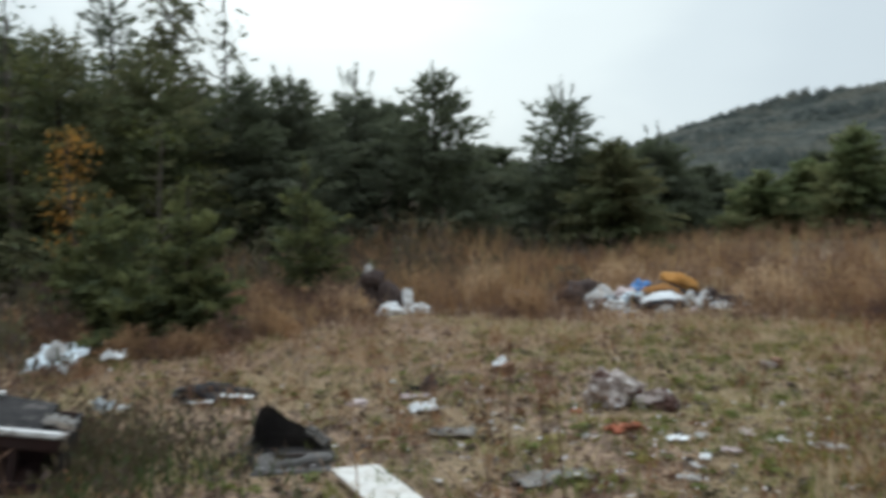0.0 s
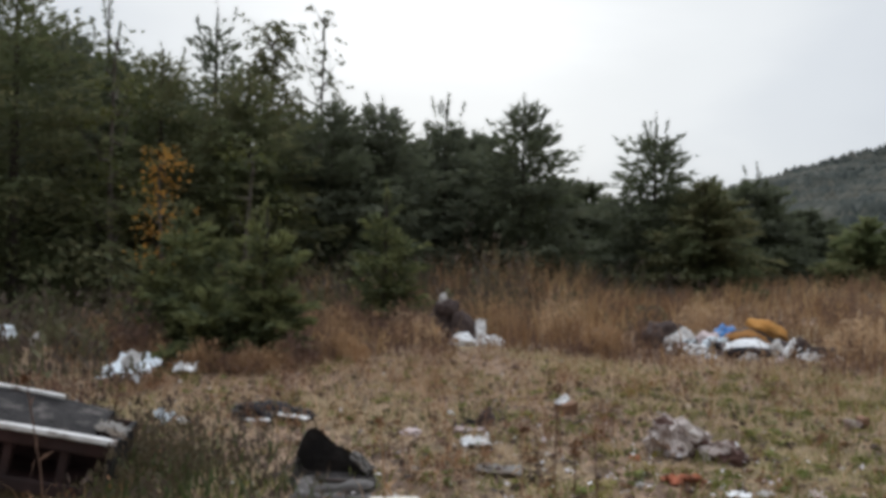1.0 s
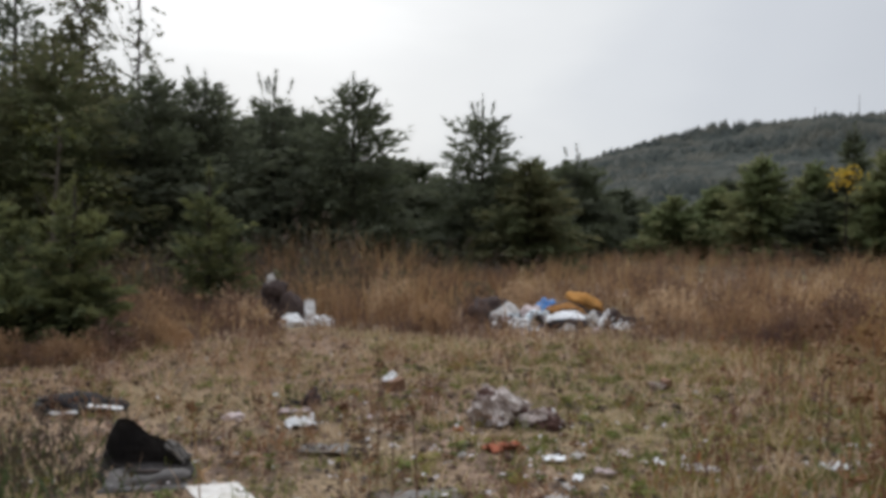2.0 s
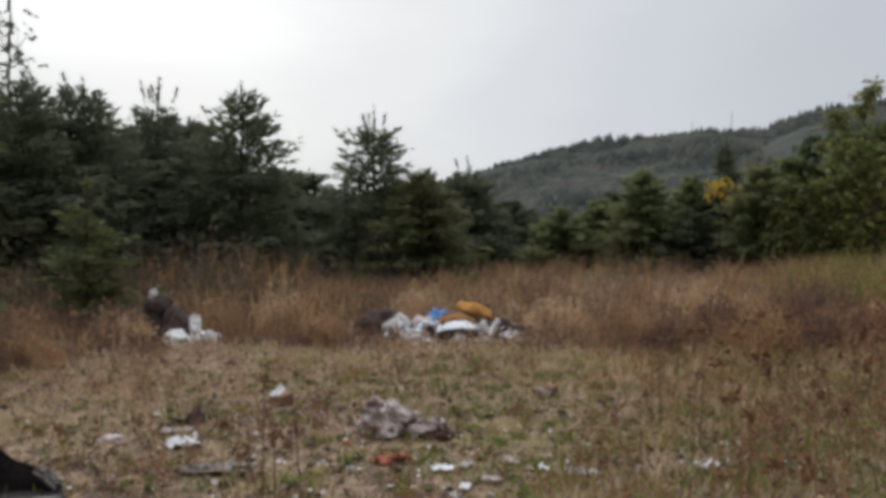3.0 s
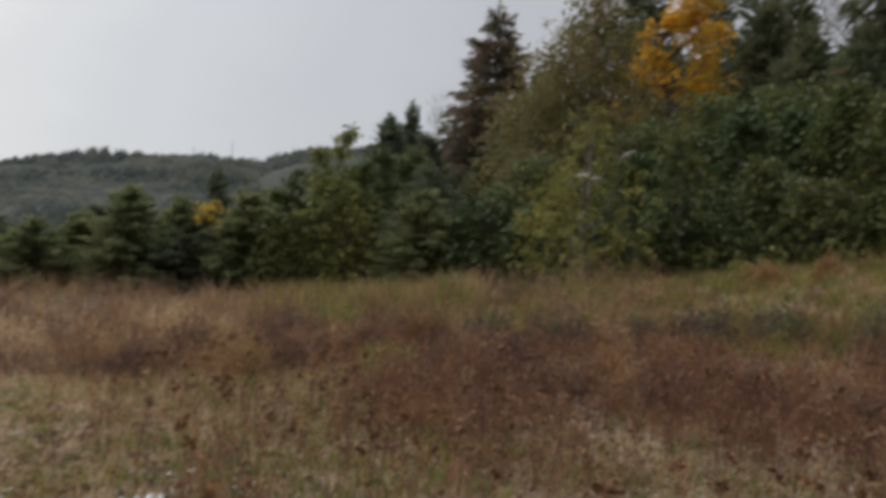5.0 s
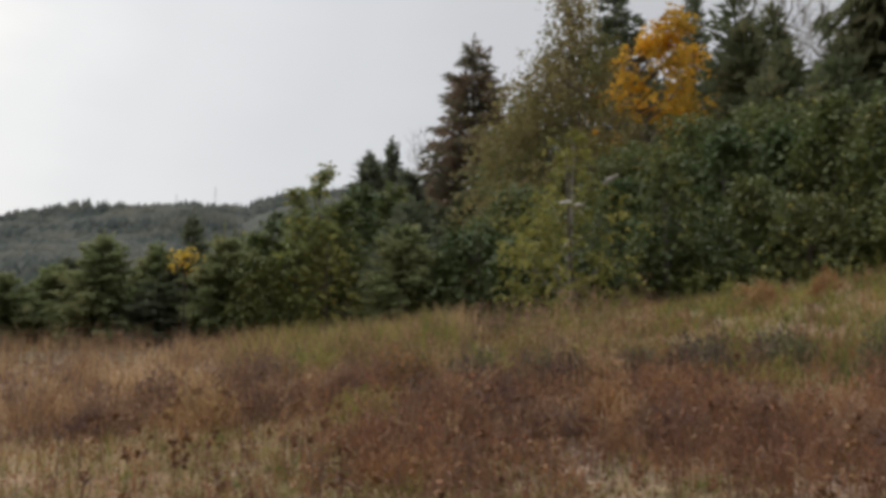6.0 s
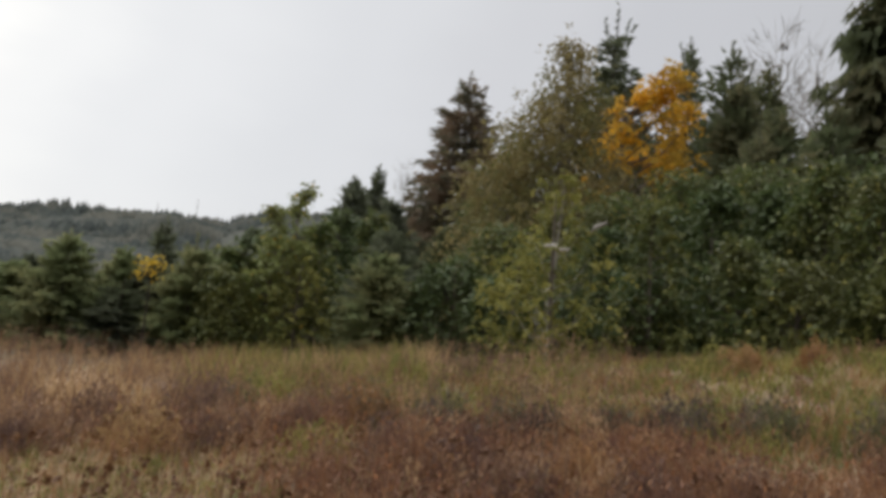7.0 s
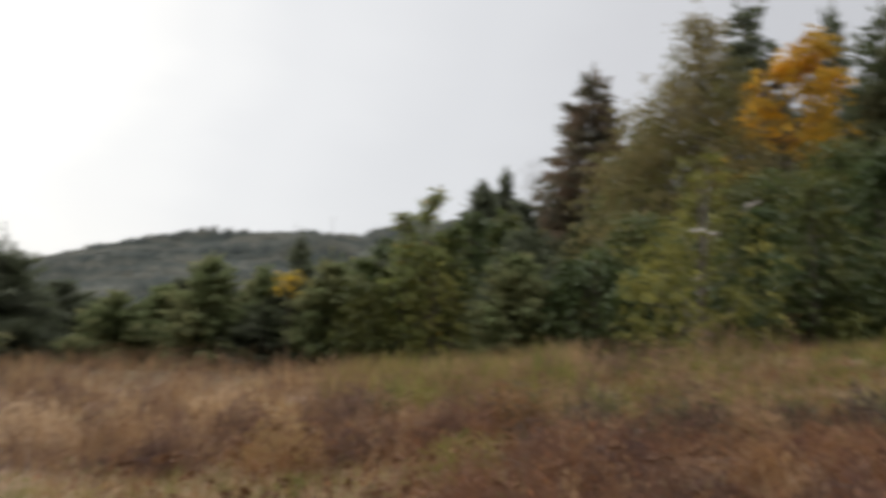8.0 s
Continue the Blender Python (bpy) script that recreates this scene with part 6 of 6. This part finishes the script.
        stuff(name, blades(rng, x[m], y[m], h[m] * tall, rng.uniform(0.012, 0.026, m.sum()), rng.uniform(0.1, 0.8, m.sum())), material, label)
    # taller rank grass at the foot of the alders
    n = 420
    x, y, cx, cy, i = tussocks(rng, n, 16, 0.16, 40, 54, 14.5, 20.5)
    tuft, pick = rng.uniform(0.45, 1.1, n)[i], rng.uniform(0, 1, n)[i]
    for low, high, name, material, label in ((0.0, 0.4, "rank_grass", M_BANK, "tall olive grass before the alders"), (0.4, 0.88, "tan_rank_grass", M_WEED, "tall tan grass before the alders"), (0.88, 1.0, "green_rank_grass", M_GREEN, "tall green grass before the alders")):
        m = (pick >= low) & (pick < high)
        stuff(name, blades(rng, x[m], y[m], rng.uniform(0.35, 0.85, m.sum()) * tuft[m], rng.uniform(0.014, 0.03, m.sum()), rng.uniform(0.1, 0.6, m.sum())), material, label)
    # leafy yellow-green weeds on the bank
    x, y, cx, cy, i = tussocks(rng, 200, 5, 0.15, 44, 100, 10, 19)
    s = cx * 0.966 + cy * 0.26
    x, y = x[s > 11.0], y[s > 11.0]
    stuff("leafy_bank_weeds", weeds(rng, x, y, rng.uniform(0.2, 0.55, len(x)), 14, 0.007, 0.06), M_LEAF_YG, "leafy yellow-green weeds on the bank")
    # rank undergrowth round the cabinet
    x, y = rng.normal(-2.0, 0.55, 1500), rng.normal(4.7, 0.5, 1500)
    keep = ~covered(x, y) & (np.hypot(x, y) > 3.2) & ~((x < -1.72) & (y < 4.65))
    x, y = x[keep], y[keep]
    stuff("undergrowth_grass", blades(rng, x, y, rng.uniform(0.06, 0.26, len(x)), rng.uniform(0.008, 0.02, len(x)), rng.uniform(0.2, 0.9, len(x))), M_LEAF_DARK, "rank dark green growth round the cabinet")
    stuff("undergrowth_weeds", weeds(rng, x[::3], y[::3], rng.uniform(0.15, 0.45, len(x[::3])), 10, 0.009, 0.045), M_DARKTHATCH, "dead dark brown weeds round the cabinet")
    # green tufts in the clearing
    c = np.stack(scatter(rng, 420, -30, 80, 3.2, 10), 1)
    c = c[rng.uniform(0, 1, len(c)) < np.where(c[:, 0] > 0.8, 0.9, 0.4)]
    i = np.repeat(np.arange(len(c)), 24)
    x, y = c[i, 0] + rng.normal(0, 0.07, len(i)), c[i, 1] + rng.normal(0, 0.07, len(i))
    stuff("green_grass_tufts", blades(rng, x, y, rng.uniform(0.04, 0.14, len(x)), rng.uniform(0.006, 0.014, len(x)), rng.uniform(0.2, 1.0, len(x))), M_CLUMP, "small green tufts in the clearing")
    # tall thin stalks with rust-coloured heads
    x, y = scatter(rng, 190, 36, 86, 4.4, 10.5, 0.8)
    keep = np.hypot(x - 2.2, y - 1.4) > 1.8
    x, y = x[keep], y[keep]
    h = rng.uniform(0.25, 0.62, len(x))
    v, f = blades(rng, x, y, h, np.full(len(x), 0.007), rng.uniform(0, 0.12, len(x)))
    z = ground_z(x, y) + h * 0.96
    p = np.stack([np.repeat(x, 9), np.repeat(y, 9), np.repeat(z, 9)], 1) + rng.normal(0, 0.014, (len(x) * 9, 3))
    hv = kites(p, rng.normal(0, 1, p.shape), 0.052, 0.044, rng)
    stuff("seed_head_weeds", join([(v, f), hv]), M_HEAD, "thin weed stalks with rust-brown seed heads")


def weed_clump(x, y, h, r, label="dark grey-brown bushy weed clump on the slope", material=M_DARKWEED, group="dark weed clumps on the slope"):
    COUNT[0] += 1
    rng = np.random.default_rng(400 + COUNT[0])
    n = 130
    a, q = rng.uniform(0, 2 * np.pi, n), r * np.sqrt(rng.uniform(0, 1, n))
    px, py = x + q * np.cos(a), y + q * np.sin(a)
    v, f = weeds(rng, px, py, h * rng.uniform(0.5, 1.0, n) * np.sqrt(np.clip(1.05 - (q / r) ** 2, 0.1, 1)), 10, 0.009, 0.055)
    z = float(ground_z(x, y))
    ob = new("weed_clump", mesh_np("weed_clump", v - np.array([x, y, z]), f, material))
    ob.location = (x, y, z)
    tagged(ob, label, "shrub", group)


lay_grass()
lay_weeds()
for dx, dy, dh, dr in ((14.6, 4.6, 0.5, 0.2), (14.8, 3.7, 0.55, 0.22), (14.9, 5.0, 0.4, 0.16)):
    weed_clump(dx, dy, dh, dr, "rust-brown dock stand on the bank", M_RUST, "dock stands on the bank")
for dx, dy, dh, dr in ((9.4, 7.6, 0.62, 0.46), (9.6, 6.6, 0.62, 0.5), (9.9, 5.8, 0.55, 0.36), (10.0, 5.4, 0.5, 0.3), (10.9, 4.2, 0.66, 0.45), (11.3, 3.4, 0.6, 0.36), (11.4, 2.2, 0.75, 0.4), (8.9, 9.4, 0.5, 0.35), (10.4, 4.8, 0.5, 0.36)):
    weed_clump(dx, dy, dh, dr)
for dx, dy, dh, dr in ((-2.7, 8.85, 0.4, 0.3), (-1.75, 8.95, 0.45, 0.32), (-3.7, 9.5, 0.55, 0.35), (-2.2, 8.7, 0.35, 0.3), (-4.3, 9.6, 0.6, 0.4), (-1.3, 9.6, 0.45, 0.3), (-0.8, 12.2, 0.6, 0.35), (-1.6, 12.4, 0.6, 0.4)):
    weed_clump(dx, dy, dh, dr, "dead brown weeds in front of a young fir", M_BROWN, "weeds round the young firs")
# bramble mounds and pale tussocks in the weed band
for az, far, tall, wide, pale in ((-21, 12.0, 0.8, 0.6, 0), (-17.5, 11.2, 0.6, 0.5, 0), (-14, 13.5, 1.0, 0.7, 0), (-11, 15.2, 1.1, 0.8, 0), (-8.5, 12.2, 0.7, 0.5, 0), (-5, 14.6, 1.1, 0.8, 0), (-3, 11.6, 0.55, 0.45, 1),
                                  (-1, 16.0, 1.2, 0.8, 0), (1.5, 13.0, 0.8, 0.55, 0), (4.5, 15.0, 0.95, 0.7, 0), (7, 12.6, 0.8, 0.45, 1), (9.5, 15.5, 0.9, 0.6, 0), (10.2, 11.2, 0.5, 0.36, 0), (16.5, 13.8, 0.75, 0.5, 1), (26, 12.4, 0.7, 0.5, 1), (31, 11.6, 0.6, 0.5, 0), (35, 13.0, 0.7, 0.5, 1)):
    weed_clump(far * math.sin(radians(az)), far * math.cos(radians(az)), tall, wide, "pale straw-coloured tussock among dry weeds" if pale else "dark brown bramble mound among dry weeds", M_STRAW if pale else M_BROWN, "mounds in the dry weeds")


for az, far, tall, wide, sort in ((34, 10.6, 0.62, 0.4, 0), (37, 11.8, 0.7, 0.5, 0), (39.5, 10.7, 0.6, 0.45, 1), (41.5, 12.6, 0.75, 0.5, 0), (43.5, 11.2, 0.62, 0.42, 0), (45.5, 13.2, 0.7, 0.5, 2), (47.5, 11.6, 0.6, 0.45, 0), (49, 10.2, 0.55, 0.4, 2), (51, 12.0, 0.62, 0.45, 1), (53.5, 10.6, 0.55, 0.42, 0), (57, 10.0, 0.5, 0.42, 0),
                                  (60, 9.4, 0.52, 0.4, 0), (64, 9.8, 0.5, 0.4, 1), (67, 9.2, 0.5, 0.42, 0), (72, 9.5, 0.52, 0.45, 0), (77, 9.2, 0.5, 0.4, 0)):
    weed_clump(far * math.sin(radians(az)), far * math.cos(radians(az)), tall, wide, ("dark purple-brown weed clump in the dry field", "rust-tan tussock in the dry field", "olive grass tussock in the dry field")[sort], (M_FRINGE, M_RUST, M_BANK)[sort], "clumps in the dry field")


# ---- far woods on the hill ----
def hill_woods():
    rng = np.random.default_rng(12)
    n = 17000
    az, r = np.radians(rng.uniform(-5, 75, n)), rng.uniform(0, 1, n) ** 0.7 * 740 + 90
    x, y = r * np.sin(az), r * np.cos(az)
    keep = (wave(x, y, 0.02, 1.0) + 0.4 * wave(x, y, 0.06, 2.0) > -0.5) | (r > 790) & (rng.random(n) < 0.6)
    x, y = x[keep], y[keep]
    z = ground_z(x, y)
    r = np.hypot(x, y)
    az_deg = np.degrees(np.arctan2(x, y))
    stand = np.clip(0.75 + 0.9 * wave(x, y, 0.035, 0.6) + 0.5 * wave(x, y, 0.09, 1.4), 0.35, 1.7)
    h, w = stand * rng.uniform(0.5, 1.0, len(x)) * np.clip(2.2 + r * 0.006, 2, 6.5) * np.where((r > 770) & (az_deg > 24), 0.55, 1.0), rng.uniform(1.6, 3.4, len(x)) * np.clip(r / 300, 0.5, 1.2)
    a = rng.uniform(0, 1.2, len(x))
    v = [np.stack([x, y, z + h], 1)] + [np.stack([x + w * np.cos(a + k * 1.2566), y + w * np.sin(a + k * 1.2566), z - 0.5], 1) for k in range(5)]
    v = np.stack(v, 1).reshape(-1, 3)
    o = np.arange(len(x))[:, None] * 6
    f = np.concatenate([o + [0, 1 + k, 1 + (k + 1) % 5] for k in range(5)])
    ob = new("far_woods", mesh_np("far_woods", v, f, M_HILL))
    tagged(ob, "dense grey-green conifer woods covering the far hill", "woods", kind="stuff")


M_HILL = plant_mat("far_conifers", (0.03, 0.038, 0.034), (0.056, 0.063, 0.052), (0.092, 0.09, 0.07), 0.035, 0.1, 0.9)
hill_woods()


def mast(az, far, h):
    """A thin radio mast on the hill's crest."""
    x, y = far * math.sin(radians(az)), far * math.cos(radians(az))
    t = thing("radio_mast", x, y, float(ground_z(x, y)) - 0.5, "thin grey radio mast on the far hill's crest", "mast", "masts on the far hill")
    v, f = tube([(0, 0, 0), (0, 0, h * 0.6), (0, 0, h)], [0.34, 0.25, 0.14], 6)
    part_mesh("pole", mesh_np("pole", v, f, M_BARK), t)
    for k, half in ((0.72, 0.7), (0.9, 0.5)):
        v, f = tube([(-half, 0, h * k), (0, 0, h * k + 0.1), (half, 0, h * k)], [0.16, 0.22, 0.16], 5)
        part_mesh("crossbar", mesh_np("crossbar", v, f, M_BARK), t)


mast(33.7, 800, 17)
mast(36.2, 800, 27)
